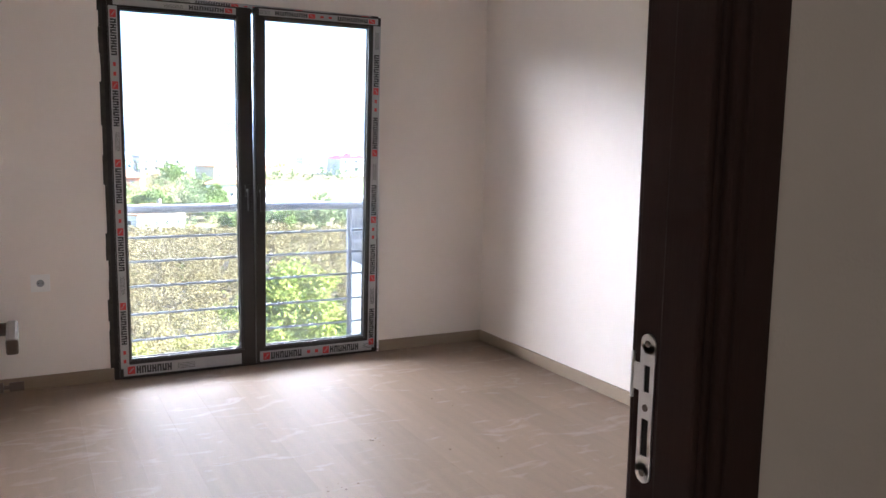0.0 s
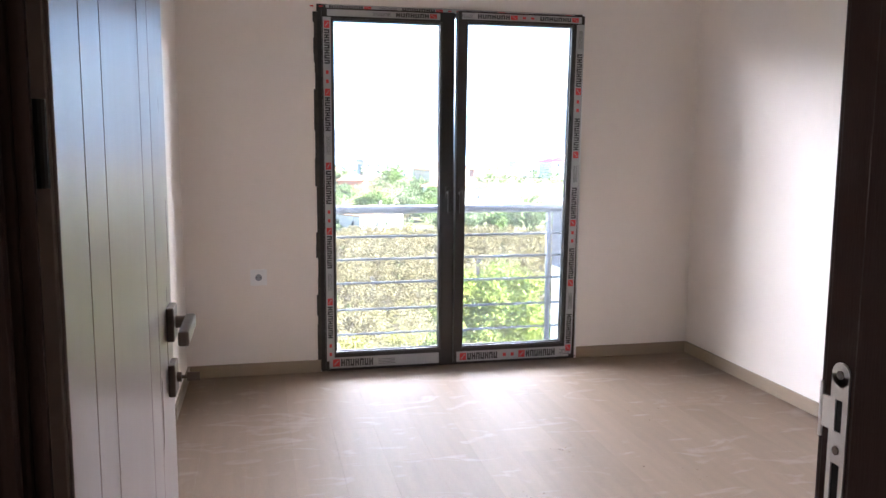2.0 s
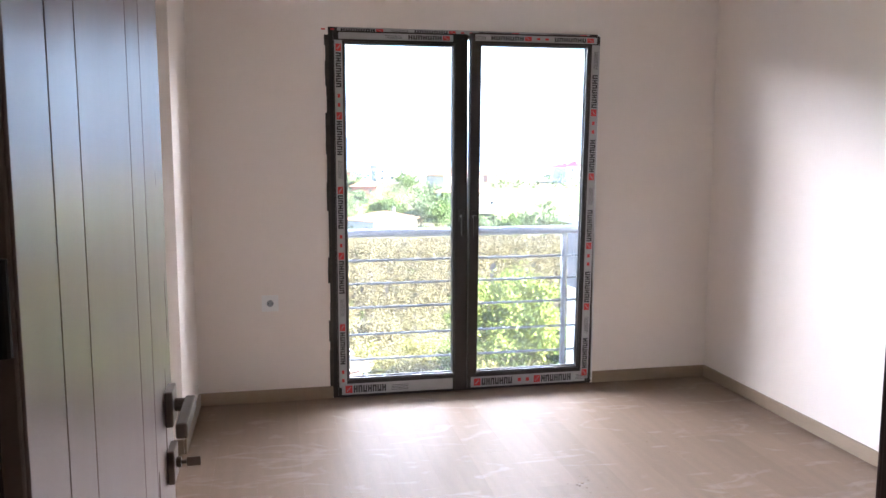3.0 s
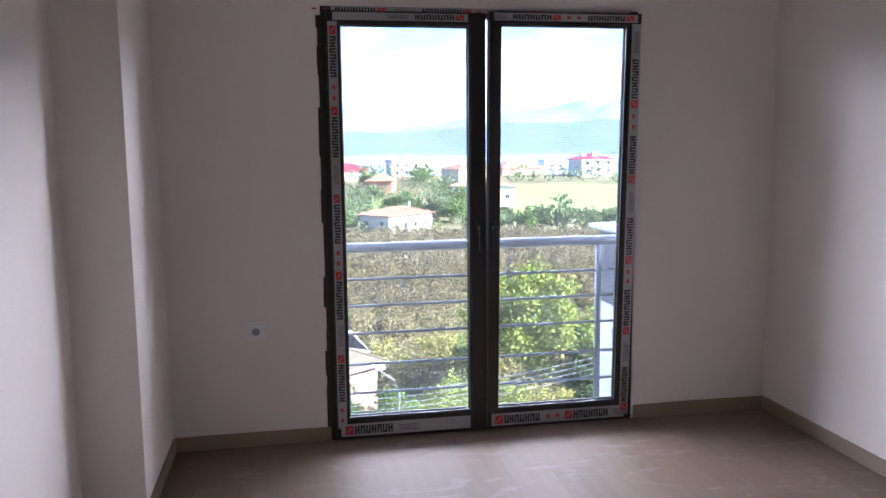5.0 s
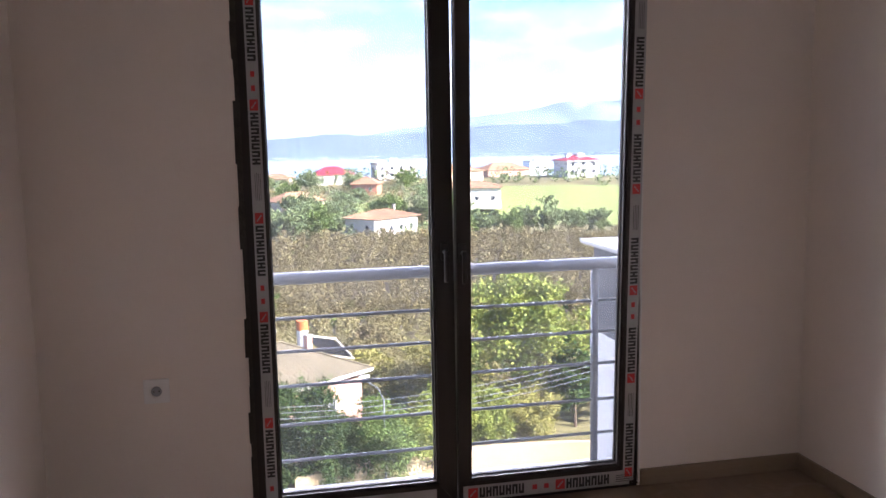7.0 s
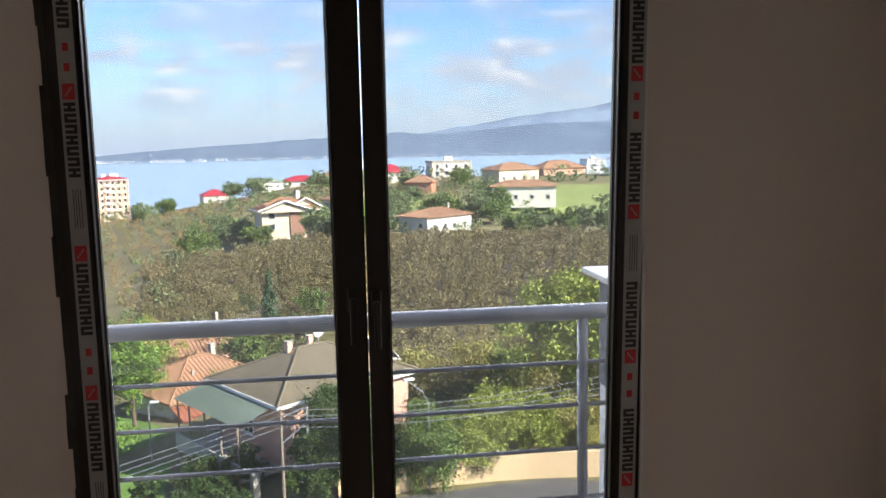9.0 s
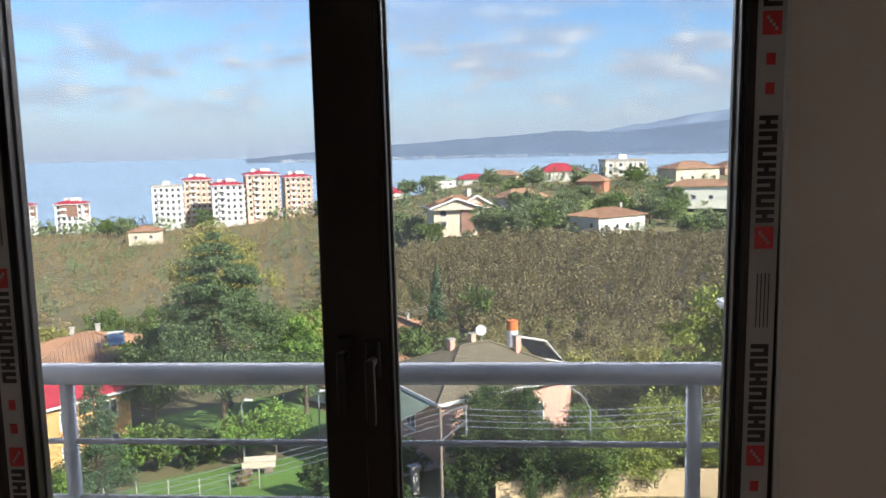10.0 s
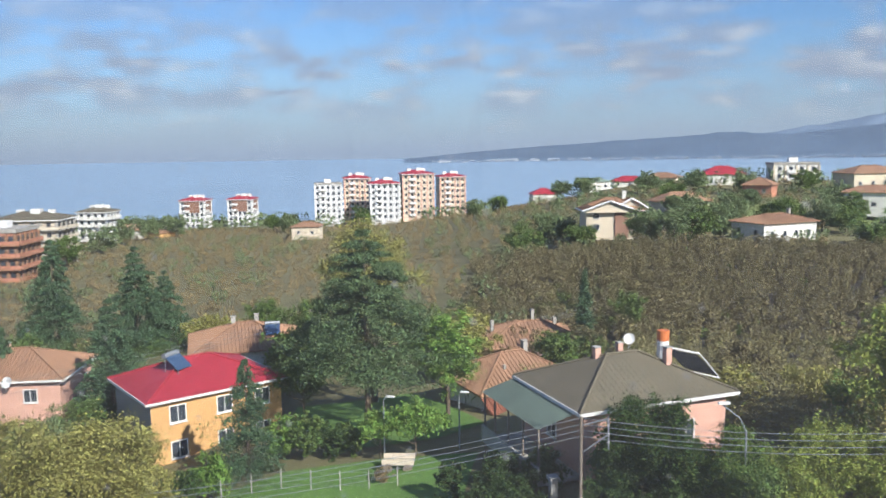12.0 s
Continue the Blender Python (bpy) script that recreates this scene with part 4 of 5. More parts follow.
t3 = house("house", tx, ty, -18.2, 25, 9.6, 7.0, 1.5, 1.6, M_PINK, M_TILE, "far tiled cottage behind the hedge", 0.5, 0.36)
for cx in (-3.6, 0.4, 2.6):
    chimney(t3, cx, 0.3, 1.9, 4.3 if cx == 0.4 else 3.4, 0.3, M_CONC, False)
tx, ty, _ = at(-43.4, 80)
t4 = house("house", tx, ty, -20.3, 20, 9.0, 7.5, 2.8, 1.9, M_PINK, M_TILE, "pink cottage with brown tiled roof", 0.5, 0.36, ((0, 2.0, 0.9, 1.2, 1.2), (0, -2.0, 0.9, 1.2, 1.2)), M_WHITEFRAME)
dish(t4, 0.5, -4.4, 2.9, -20, 0.5)
chimney(t4, -1.4, 0.5, 3.6, 5.2, 0.4, M_PINK)

# houses across the valley
hx, hy, _ = at(6.9, 188)
wh = house("house", hx, hy, -19.5, 38, 14.5, 9.5, 4.7, 1.6, M_WHITEWALL, M_TILE, "white two-storey house with tiled roof across the valley", 0.6, 0.5)
for u in (-5, -1.6, 1.6, 5):
    house_window(wh, 0, 14.5, 9.5, u, 1.9, 1.2, 1.3, False)
for u in (-2.5, 2.5):
    house_window(wh, 3, 14.5, 9.5, u, 2.3, 1.2, 1.2, False)
chimney(wh, 5.0, 0.8, 4.8, 7.2, 0.6, M_CONC)
hx, hy, _ = at(-3.6, 198)
pk = house("house", hx, hy, -18.4, 14, 13.5, 11, 5.2, 2.8, M_CREAM, M_TILE, "pale pink villa with white eaves and brick bay", 0.7, 0.5, fascia=M_WHITEFRAME)
part("brick_bay", box(B(), -0.2, 3.0, -5.85, -5.4, -1, 5.0), M_BROWNBAND, pk, "brown brick bay")
part("balcony", box(B(), 3.2, 9.6, -6.6, -3.0, 2.2, 2.6), M_WHITEFRAME, pk)
part("balcony_rail", box(B(), 3.3, 9.5, -6.6, -6.4, 2.62, 3.5), M_BROWNBAND, pk)


def gable_wing(parent, xm, half, y0, y1, z, rise):
    """A gabled roof over a wing, its ridge along y, with white verge boards and a plastered gable."""
    bm = B()
    for sx in (-1, 1):
        poly(bm, (xm, y0, z + rise), (xm + sx * half, y0, z), (xm + sx * half, y1, z), (xm, y1, z + rise))
    bmesh.ops.solidify(bm, geom=bm.faces[:], thickness=0.2)
    wing = part("wing_roof", bm, M_TILE, parent)
    bm = B()
    for sx in (-1, 1):
        tube(bm, (xm + sx * half, y0 - 0.1, z - 0.05), (xm, y0 - 0.1, z + rise - 0.05), 0.28, sides=4)
        tube(bm, (xm + sx * half, y0, z - 0.05), (xm + sx * half, y1, z - 0.05), 0.22, sides=4)
    part("verge_board", bm, M_WHITEFRAME, wing, "white verge and eaves boards")
    bm = B()
    lo = [bm.verts.new(p) for p in ((xm - half + 0.5, y0 + 0.4, z - 0.4), (xm + half - 0.5, y0 + 0.4, z - 0.4), (xm, y0 + 0.4, z + rise - 0.35))]
    hi = [bm.verts.new((v.co.x, v.co.y + 0.3, v.co.z)) for v in lo]
    bm.faces.new(lo)
    bm.faces.new(hi[::-1])
    for q in range(3):
        bm.faces.new((lo[q], hi[q], hi[(q + 1) % 3], lo[(q + 1) % 3]))
    part("gable", bm, M_CREAM, wing)


gable_wing(pk, -1.6, 6.3, -7.2, 4.0, 5.4, 2.3)
gable_wing(pk, 3.9, 3.7, -4.6, 4.4, 5.9, 2.2)
for u, z in ((-4.5, 0.8), (-4.5, 3.4), (5.0, 3.4), (5.0, 0.8)):
    house_window(pk, 0, 13.5, 11, u, z, 1.6, 1.5, False)
chimney(pk, 3.2, 1.2, 6.4, 9.6, 0.9, M_WHITEWALL)

FAR_HOUSES = (  # bearing, distance, foot, turn, width, length, wall height, rise, wall, roof, label
    (3.6, 325, -12.5, 10, 15, 10, 3.5, 3.0, M_WHITEWALL, M_REDROOF, "far white house with red roof"),
    (12.3, 300, -12.5, 20, 17, 12, 4.6, 2.4, M_CREAM, M_TILE, "far orange-roofed house on the ridge"),
    (13.2, 232, -15.0, -12, 18, 9, 4.4, 1.6, M_WHITEWALL, M_TILE, "white barn with brown roof by the meadow"),
    (15.6, 345, -13.5, 15, 20, 12, 4.5, 3.0, M_PINK, M_TILE, "far pink house with tiled roof"),
    (6.0, 285, -14.5, -20, 9, 8, 3.2, 2.4, M_REDBRICK, M_TILE, "small far brick house"),
    (0.9, 250, -17.0, 30, 15, 9, 2.6, 2.6, M_CREAM, M_TILE, "far cottage with brown roof"),
    (-2.4, 345, -15.0, 5, 14, 9, 2.8, 2.0, M_WHITEWALL, M_REDROOF, "far low house with red roof"),
    (-0.2, 350, -14.0, -15, 13, 9, 3.0, 2.0, M_CREAM, M_TILE, "far low tiled house"),
    (-4.6, 365, -16.5, 25, 10, 8, 3.4, 1.6, M_WHITEWALL, M_GREENROOF, "far white house with pale roof"),
    (-8.3, 380, -25.5, 20, 11, 9, 6.4, 2.6, M_WHITEWALL, M_REDROOF, "far pink-roofed house above the shore"),
    (-24.9, 330, -31.5, 12, 11, 8, 3.6, 1.8, M_CREAM, M_TILE, "small tiled house in the brush"),
    (-36.6, 370, -34.0, 8, 16, 10, 4.0, 2.2, M_WHITEWALL, M_TILE, "white house with red roof near the shore"),
    (-34.9, 365, -34.5, -10, 13, 9, 3.4, 1.6, M_ORANGE, M_TILE, "low ochre house near the shore"),
    (3.2, 235, -19.0, 15, 9, 7, 2.2, 1.8, M_CREAM, M_TILE, "small tiled hut among trees"),
    (10.3, 178, -21.6, 10, 5, 4, 1.2, 0.9, M_REDBRICK, M_RUST, "small shed with rusty roof in the orchard"),
)
for az, d, zf, turn, w, l, h, rise, wm, rm, label in FAR_HOUSES:
    hx, hy, _ = at(az, d)
    hh = house("house", hx, hy, zf, turn, w, l, h, rise, wm, rm, label, 0.6)
    n = max(2, int(w / 4))
    for f in range(max(1, int(h / 2.6))):
        for k in range(n):
            house_window(hh, 0, w, l, -w / 2 + (k + 0.5) * w / n, 0.9 + f * 2.7, 1.3, 1.3, False)


# ---- apartment towers ----
def make_window_mesh(w, h, name):
    bm = box(B(), -w / 2, w / 2, -0.12, 0.02, 0, h)
    return to_mesh(name, bm, M_DARKWIN)


TOWER_WIN = make_window_mesh(1.15, 1.35, "tower_window")
TOWER_BAL = box(B(), -1.5, 1.5, -1.2, 0, -0.15, 0.0)
for x0, x1, y0, y1 in ((-1.5, 1.5, -1.2, -1.12), (-1.5, -1.42, -1.12, 0), (1.42, 1.5, -1.12, 0)):
    box(TOWER_BAL, x0, x1, y0, y1, 0.0, 0.95)
TOWER_BAL = to_mesh("tower_balcony", TOWER_BAL, M_WHITEFRAME)


def tower(az, d, foot, top, w, l, turn, wall, strip, roof, label, cols=5, group="apartment towers by the shore"):
    """A block of flats: pilasters between its window columns, balconies, eaves and roof huts."""
    x, y, _ = at(az, d)
    ob = thing("apartment_tower", pose(x, y, foot, 0, 0, turn), label, "apartment building", group)
    h = top - foot
    slope = group == "blocks on the slope"
    part("wall", box(B(), -w / 2, w / 2, -l / 2, l / 2, -4, h), wall, ob)
    for k in range(cols + 1):
        u = -w / 2 + k * w / cols
        part("pilaster", box(B(), u - 0.32, u + 0.32, -l / 2 - 0.35, -l / 2, -2, h - 0.3), strip, ob)
        u = -l / 2 + k * l / cols
        part("pilaster", box(B(), w / 2, w / 2 + 0.35, u - 0.32, u + 0.32, -2, h - 0.3), strip, ob)
    if "slim" in label:       # brown panels on the top storeys, between white corners
        part("crown_panel", box(B(), -w * 0.32, w * 0.32, -l / 2 - 0.45, -l / 2, h - 6.2, h - 0.4), M_BROWNBAND, ob, "brown panel on the top storeys")
        part("crown_panel", box(B(), w / 2, w / 2 + 0.45, -l * 0.32, l * 0.32, h - 6.2, h - 0.4), M_BROWNBAND, ob, "brown panel on the top storeys")
    if roof:
        part("eaves", box(B(), -w / 2 - 0.9, w / 2 + 0.9, -l / 2 - 0.9, l / 2 + 0.9, h - 0.28, h + 0.02), M_WHITEFRAME, ob)
        hip_roof(ob, max(w, l) + 1.6, min(w, l) + 1.6, h + 0.15, 1.9, roof)
        for hx_, hy_, hs in ((-0.22, 0.1, 0.9), (0.08, -0.05, 1.3), (0.26, 0.15, 0.8)):
            part("roof_hut", box(B(), hx_ * w - hs, hx_ * w + hs, hy_ * l - hs, hy_ * l + hs, h + 0.6, h + 2.0 + hs * 0.7), M_WHITEFRAME, ob)
    else:
        part("parapet", box(B(), -w / 2 - 0.3, w / 2 + 0.3, -l / 2 - 0.3, l / 2 + 0.3, h + 0.01, h + 0.9), M_CONC, ob)
        part("roof_hut", box(B(), -1.6, 1.6, -1.4, 1.4, h + 0.9, h + 2.6), M_WHITEFRAME, ob)
    floors = max(2, int(h / 2.9))
    for f in range(floors):
        z = h - (f + 1) * 2.9 + 0.8
        if slope:             # a slab and a rail round each storey
            part("balcony_slab", box(B(), -w / 2 - 1.0, w / 2 + 1.3, -l / 2 - 1.3, l / 2, z - 0.95, z - 0.70), strip, ob)
            bm = box(B(), -w / 2 - 1.0, w / 2 + 1.3, -l / 2 - 1.3, -l / 2 - 1.2, z - 0.69, z + 0.2)
            box(bm, w / 2 + 1.2, w / 2 + 1.3, -l / 2 - 1.19, l / 2, z - 0.69, z + 0.2)
            part("balcony_rail", bm, wall, ob)
        for side, span, off in ((0, w, l / 2), (1, l, w / 2)):
            for k in range(cols):
                u = -span / 2 + (k + 0.5) * span / cols
                for name, me_, dz in (("window", TOWER_WIN, 0.0),) + ((("balcony", TOWER_BAL, -0.8),) if k == 1 and not slope else ()):
                    o = new(name, me_)
                    o.parent = ob
                    o.matrix_local = pose(0, 0, 0, 0, 0, 90 * side) @ Matrix.Translation((u, -off - (0.02 if name == "window" else 0), z + dz))
    return ob


TOP = lambda t, d: 1.33 + d * t
tower(-23.4, 410, -34, TOP(-0.038, 410), 13, 12, 25, M_FACADE_W, M_WHITEFRAME, None, "white ten-storey block by the shore")
tower(-21.4, 425, -34, TOP(-0.031, 425), 13, 13, 25, M_CREAM, M_PINK, M_REDROOF, "cream and brown tower with red roof")
tower(-19.5, 400, -33, TOP(-0.038, 400), 14, 12, 25, M_FACADE_W, M_WHITEFRAME, M_REDROOF, "white tower with red roof edge")
tower(-17.2, 405, -32, TOP(-0.027, 405), 15, 14, 25, M_CREAM, M_PINK, M_REDROOF, "cream tower with ochre stripes and red roof")
tower(-14.8, 425, -30, TOP(-0.031, 425), 13, 13, 25, M_CREAM, M_PINK, M_REDROOF, "cream tower with brown stripes and red roof")
tower(-32.3, 440, -38, TOP(-0.053, 440), 12.5, 11, 12, M_FACADE_W, M_WHITEFRAME, M_REDROOF, "slim white tower with brown top storeys", group="pair of slim towers")
tower(-29.2, 440, -38, TOP(-0.053, 440), 12.5, 11, 12, M_FACADE_W, M_WHITEFRAME, M_REDROOF, "slim white tower with brown top storeys", group="pair of slim towers")
tower(-43.9, 225, -31, TOP(-0.079, 225), 11, 12, 18, M_REDBRICK, M_TILE, None, "unfinished brick-red block with balconies", 5, "blocks on the slope")
tower(-42.2, 262, -33, TOP(-0.067, 262), 18, 12, 18, M_CREAM, M_CONC, M_GREYROOF, "grey-cream block with flat hipped roof", 4, "blocks on the slope")
tower(-38.4, 360, -35, TOP(-0.062, 360), 12, 10, 10, M_WHITEWALL, M_WHITEFRAME, M_GREYROOF, "low white block with dark roof", 4, "blocks on the slope")
tower(7.9, 335, -13.5, TOP(-0.021, 335), 16, 11, 8, M_WHITEWALL, M_CREAM, None, "white block on the ridge", 4, "blocks on the ridge")
tower(20.8, 335, -13.5, TOP(-0.020, 335), 14, 12, 8, M_FACADE_W, M_WHITEFRAME, M_REDROOF, "white block with orange roof on the ridge", 3, "blocks on the ridge")
tower(18.0, 600, -30, TOP(-0.021, 600), 14, 12, 8, M_FACADE_W, M_WHITEFRAME, None, "far white block in the town", 3, "blocks on the ridge")

# ---- plants ----
L_DARK = leafy("dark_green_leaves", (0.052, 0.088, 0.027))
L_MID = leafy("green_leaves", (0.115, 0.170, 0.046))
L_BRIGHT = leafy("bright_green_leaves", (0.165, 0.270, 0.055))
L_YELLOW = leafy("yellow_green_leaves", (0.29, 0.275, 0.085), 0.5)
L_CONIFER = leafy("conifer_needles", (0.085, 0.145, 0.075), 0.7)
L_CEDAR = leafy("cedar_needles", (0.098, 0.148, 0.064), 0.6)
L_HAZEL = leafy("autumn_hazel_leaves", (0.186, 0.158, 0.082), 0.45, 0.50, 0.32)
L_TAN = leafy("dry_tan_leaves", (0.25, 0.222, 0.105), 0.55, 0.25, 0.3)
L_BRUSH = leafy("dry_brush", (0.285, 0.215, 0.11), 0.35)
L_LIME = leafy("sunlit_lime_leaves", (0.235, 0.275, 0.062), 0.7)
# paler, greyer green: distance haze put into the leaf colour
L_FAR = leafy("haze_paled_leaves", (0.165, 0.215, 0.10), 0.5)
M_BARK = material("bark", (0.13, 0.095, 0.07), 0.95, 0.3, 2, 0.6, 12)


def leaf_mesh(name, pts, size, mat, seed):
    """One mesh of many small leaves: a bent pair of faces at each point, turned at random."""
    g = np.random.default_rng(seed)
    n = len(pts)
    a = g.normal(size=(n, 3))
    a /= np.linalg.norm(a, axis=1, keepdims=True)
    c = np.cross(a, g.normal(size=(n, 3)))
    c /= np.linalg.norm(c, axis=1, keepdims=True) + 1e-9
    s = size * g.uniform(0.6, 1.4, (n, 1))
    fold = np.cross(a, c) * s * 0.25
    p = np.asarray(pts)
    v = np.stack([p - a * s, p + c * s * 0.55 + fold, p + a * s, p - c * s * 0.55 + fold], 1).reshape(-1, 3)
    me = bpy.data.meshes.new(name)
    me.vertices.add(4 * n)
    me.vertices.foreach_set("co", v.astype(np.float32).ravel())
    me.loops.add(4 * n)
    me.loops.foreach_set("vertex_index", np.arange(4 * n, dtype=np.int32))
    me.polygons.add(n)
    me.polygons.foreach_set("loop_start", np.arange(0, 4 * n, 4, dtype=np.int32))
    me.polygons.foreach_set("loop_total", np.full(n, 4, dtype=np.int32))
    me.update(calc_edges=True)
    me.materials.append(mat)
    return me


def crown_points(h, r, base, n, seed, clumps=26, squash=0.75):
    """Leaf places in an uneven crown: sprays of leaves at the ends of twigs, denser outside, with gaps, round (0, 0, base..h)."""
    g = np.random.default_rng(seed)
    mid, half = (base + h) / 2, (h - base) / 2
    clumps = int(clumps * 3.2)
    d = g.normal(size=(clumps, 3))
    d /= np.linalg.norm(d, axis=1, keepdims=True)
    lobes = 1 + 0.22 * np.sin(3 * np.arctan2(d[:, 1], d[:, 0]) + seed) + 0.15 * np.sin(5 * d[:, 2] + seed * 1.7)
    c = d * lobes[:, None] * g.uniform(0.45, 0.98, (clumps, 1)) * np.array([r, r, half]) * 0.92 + np.array([0, 0, mid])
    w = g.uniform(0.3, 1.0, clumps)
    pick = g.choice(clumps, n, p=w / w.sum())
    spray = g.normal(size=(clumps, 3)) * 0.6 + d          # the way that each spray points
    spray /= np.linalg.norm(spray, axis=1, keepdims=True)
    run = g.uniform(-1, 1, (n, 1)) * r * 0.20 * w[pick][:, None]
    off = g.normal(size=(n, 3)) * r * 0.085 * np.array([1, 1, squash])
    out = c[pick] + spray[pick] * run + off
    stray = g.random(n) < 0.08
    out[stray] += g.normal(size=(int(stray.sum()), 3)) * r * 0.14
    out[:, 2] = np.maximum(out[:, 2], 0.05)
    return out


def trunk_mesh(h, r0, seed, limbs=6, reach=1.5):
    g = random.Random(seed)
    bm = B()
    pts = [Vector((0, 0, -0.5))]
    for k in range(1, 6):
        pts.append(Vector((g.uniform(-0.06, 0.06) * h * 0.3, g.uniform(-0.06, 0.06) * h * 0.3, h * k / 5)))
    for k in range(5):
        tube(bm, pts[k], pts[k + 1], r0 * (1 - k * 0.16), r0 * (1 - (k + 1) * 0.16), 8)
    for k in range(limbs):
        p = pts[2 + k % 3]
        a = g.uniform(0, math.tau)
        q = p + Vector((math.cos(a) * reach, math.sin(a) * reach, reach * g.uniform(0.4, 0.9)))
        tube(bm, p, q, r0 * 0.45, r0 * 0.15, 6)
    return to_mesh("trunk", bm, M_BARK)


def tree(name, az, d, h, r, mat, label, n=1800, size=0.16, base=None, seed=1, clumps=26, zoff=0.0, group="", z=None):
    x, y, zg = at(az, d)
    zg = zg if z is None else z
    ob = thing(name, pose(x, y, zg + zoff, 0, 0, seed * 47 % 360), label, "tree" if name != "bush" else "bush", group)
    base = h * 0.25 if base is None else base
    if name != "bush":
        t = new("trunk", trunk_mesh(h * 0.62, max(0.08, h * 0.022), seed, 7, r * 0.6))
        t.parent = ob
    c = new("crown", leaf_mesh("crown", crown_points(h, r, base, n, seed, clumps), size, mat, seed))
    c.parent = ob
    return ob


def conifer(az, d, h, r, mat, label, n_levels=22, seed=1, size=0.14, droop=0.35, name="conifer", bare=0.06, tip=0.08, per=10, density=26, z=None):
    x, y, zg = at(az, d)
    zg = zg if z is None else z
    ob = thing(name, pose(x, y, zg, 0, 0, seed * 31 % 360), label, "tree")
    g = np.random.default_rng(seed)
    bm = B()
    tube(bm, (0, 0, -0.5), (0, 0, h * 0.98), max(0.1, h * 0.02), 0.02, 8)
    pts = []
    for k in range(n_levels):
        f = k / (n_levels - 1)
        z0 = h * (bare + (1 - bare) * f)
        reach = r * ((1 - f) ** 0.85 + tip) * g.uniform(0.75, 1.1)
        for j in range(per):
            a = g.uniform(0, math.tau)
            rr_ = reach * g.uniform(0.6, 1.1)
            if j % 3 == 0:
                tube(bm, (0, 0, z0), (math.cos(a) * rr_ * 0.8, math.sin(a) * rr_ * 0.8, z0 - rr_ * droop * 0.6), 0.03, 0.008, 4)
            m = max(6, int(density * (0.4 + 0.6 * (1 - f))))
            s = g.uniform(0.12, 1.0, m) ** 0.7
            side = g.normal(0, 0.12, m) * rr_ * s
            px = math.cos(a) * rr_ * s - math.sin(a) * side
            py = math.sin(a) * rr_ * s + math.cos(a) * side
            pz = z0 - droop * rr_ * s ** 1.4 + g.normal(0, 0.07, m) * (1 + rr_ * 0.3)
            pts.append(np.stack([px, py, pz], 1))
    t = part("trunk", bm, M_BARK, ob)
    c = new("crown", leaf_mesh("crown", np.concatenate(pts), size, mat, seed))
    c.parent = ob
    return ob


# the garden
tree("tree", -40.6, 64, 4.6, 2.2, L_MID, "leafy green tree before the pink cottage", 9000, 0.09, 0.8, 36)
tree("tree", -44.6, 62, 4.4, 2.0, L_YELLOW, "yellowing tree before the pink cottage", 8000, 0.09, 0.8, 37)
conifer(-21.0, 57, 14.3, 7.0, L_CEDAR, "tall spreading cedar in the garden", 13, 3, 0.10, 0.10, "cedar", 0.36, 0.10, 13, 380)
tree("tree", -20.6, 66, 16.0, 4.2, L_YELLOW, "tall yellow-green tree behind the cedar", 24000, 0.11, 6.0, 4, 34)
tree("tree", -15.2, 58, 8.0, 2.6, L_BRIGHT, "round bright green tree beside the cedar", 9000, 0.11, 1.6, 5, 30)
tree("tree", -25.6, 62, 5.4, 2.4, L_MID, "leafy green tree beside the cedar", 9000, 0.10, 1.6, 6)
conifer(-29.6, 50, 7.2, 2.7, L_CONIFER, "slim dark spruce in front of the orange house", 20, 7, 0.07, 0.22, per=11, density=110)
conifer(-38.2, 70, 11.4, 4.6, L_CONIFER, "dark blue-green fir in a garden", 19, 8, 0.10, 0.18, per=13, density=170)
conifer(-36.4, 105, 13.0, 5.8, L_CONIFER, "dark fir behind the red roof", 18, 9, 0.14, 0.18, per=13, density=130)
conifer(-34.6, 108, 9.5, 4.8, L_CONIFER, "dark fir behind the red roof", 15, 10, 0.14, 0.2, per=12, density=120)
conifer(-41.4, 112, 14.0, 5.2, L_CONIFER, "tall dark fir behind the gardens", 22, 12, 0.15, 0.22, per=14, density=110)
conifer(-44.5, 80, 8.5, 2.6, L_CONIFER, "dark fir at the garden's edge", 20, 13, 0.2, 0.4)
conifer(-5.4, 74, 7.6, 1.5, L_CONIFER, "slim dark cypress by the orchard", 24, 14, 0.15, 0.5, per=8)
tree("tree", -2.4, 78, 5.2, 1.7, L_MID, "small round green tree by the orchard", 1600, 0.15, 1.0, 15)
tree("tree", -17.6, 48.5, 3.4, 1.9, L_BRIGHT, "vine arbour tree with bright leaves", 2600, 0.11, 1.6, 16, group="vines on the arbour")
tree("tree", -20.2, 49.0, 3.2, 1.5, L_BRIGHT, "vine arbour tree with bright leaves", 2000, 0.11, 1.5, 17, group="vines on the arbour")
for k, (az, d, h, r) in enumerate(((-25.4, 50, 3.4, 1.2), (-27.2, 51, 3.2, 1.3), (-23.6, 50, 2.6, 1.0), (-22.2, 50.5, 2.4, 1.0), (-32.6, 48, 2.8, 1.6), (-34.4, 46, 2.6, 1.5))):
    tree("bush", az, d, h, r, (L_MID, L_BRIGHT, L_DARK)[k % 3], "leafy fruit bush along the garden fence", 3200, 0.10, 0.1, 20 + k, 16, group="bushes along the fence")
tree("tree", -42.4, 40, 6.9, 3.4, L_YELLOW, "broad yellowing walnut tree", 34000, 0.075, 1.4, 31, 34)
tree("tree", -38.6, 41, 6.2, 2.9, L_YELLOW, "broad yellowing walnut tree", 28000, 0.075, 1.2, 32, 30)
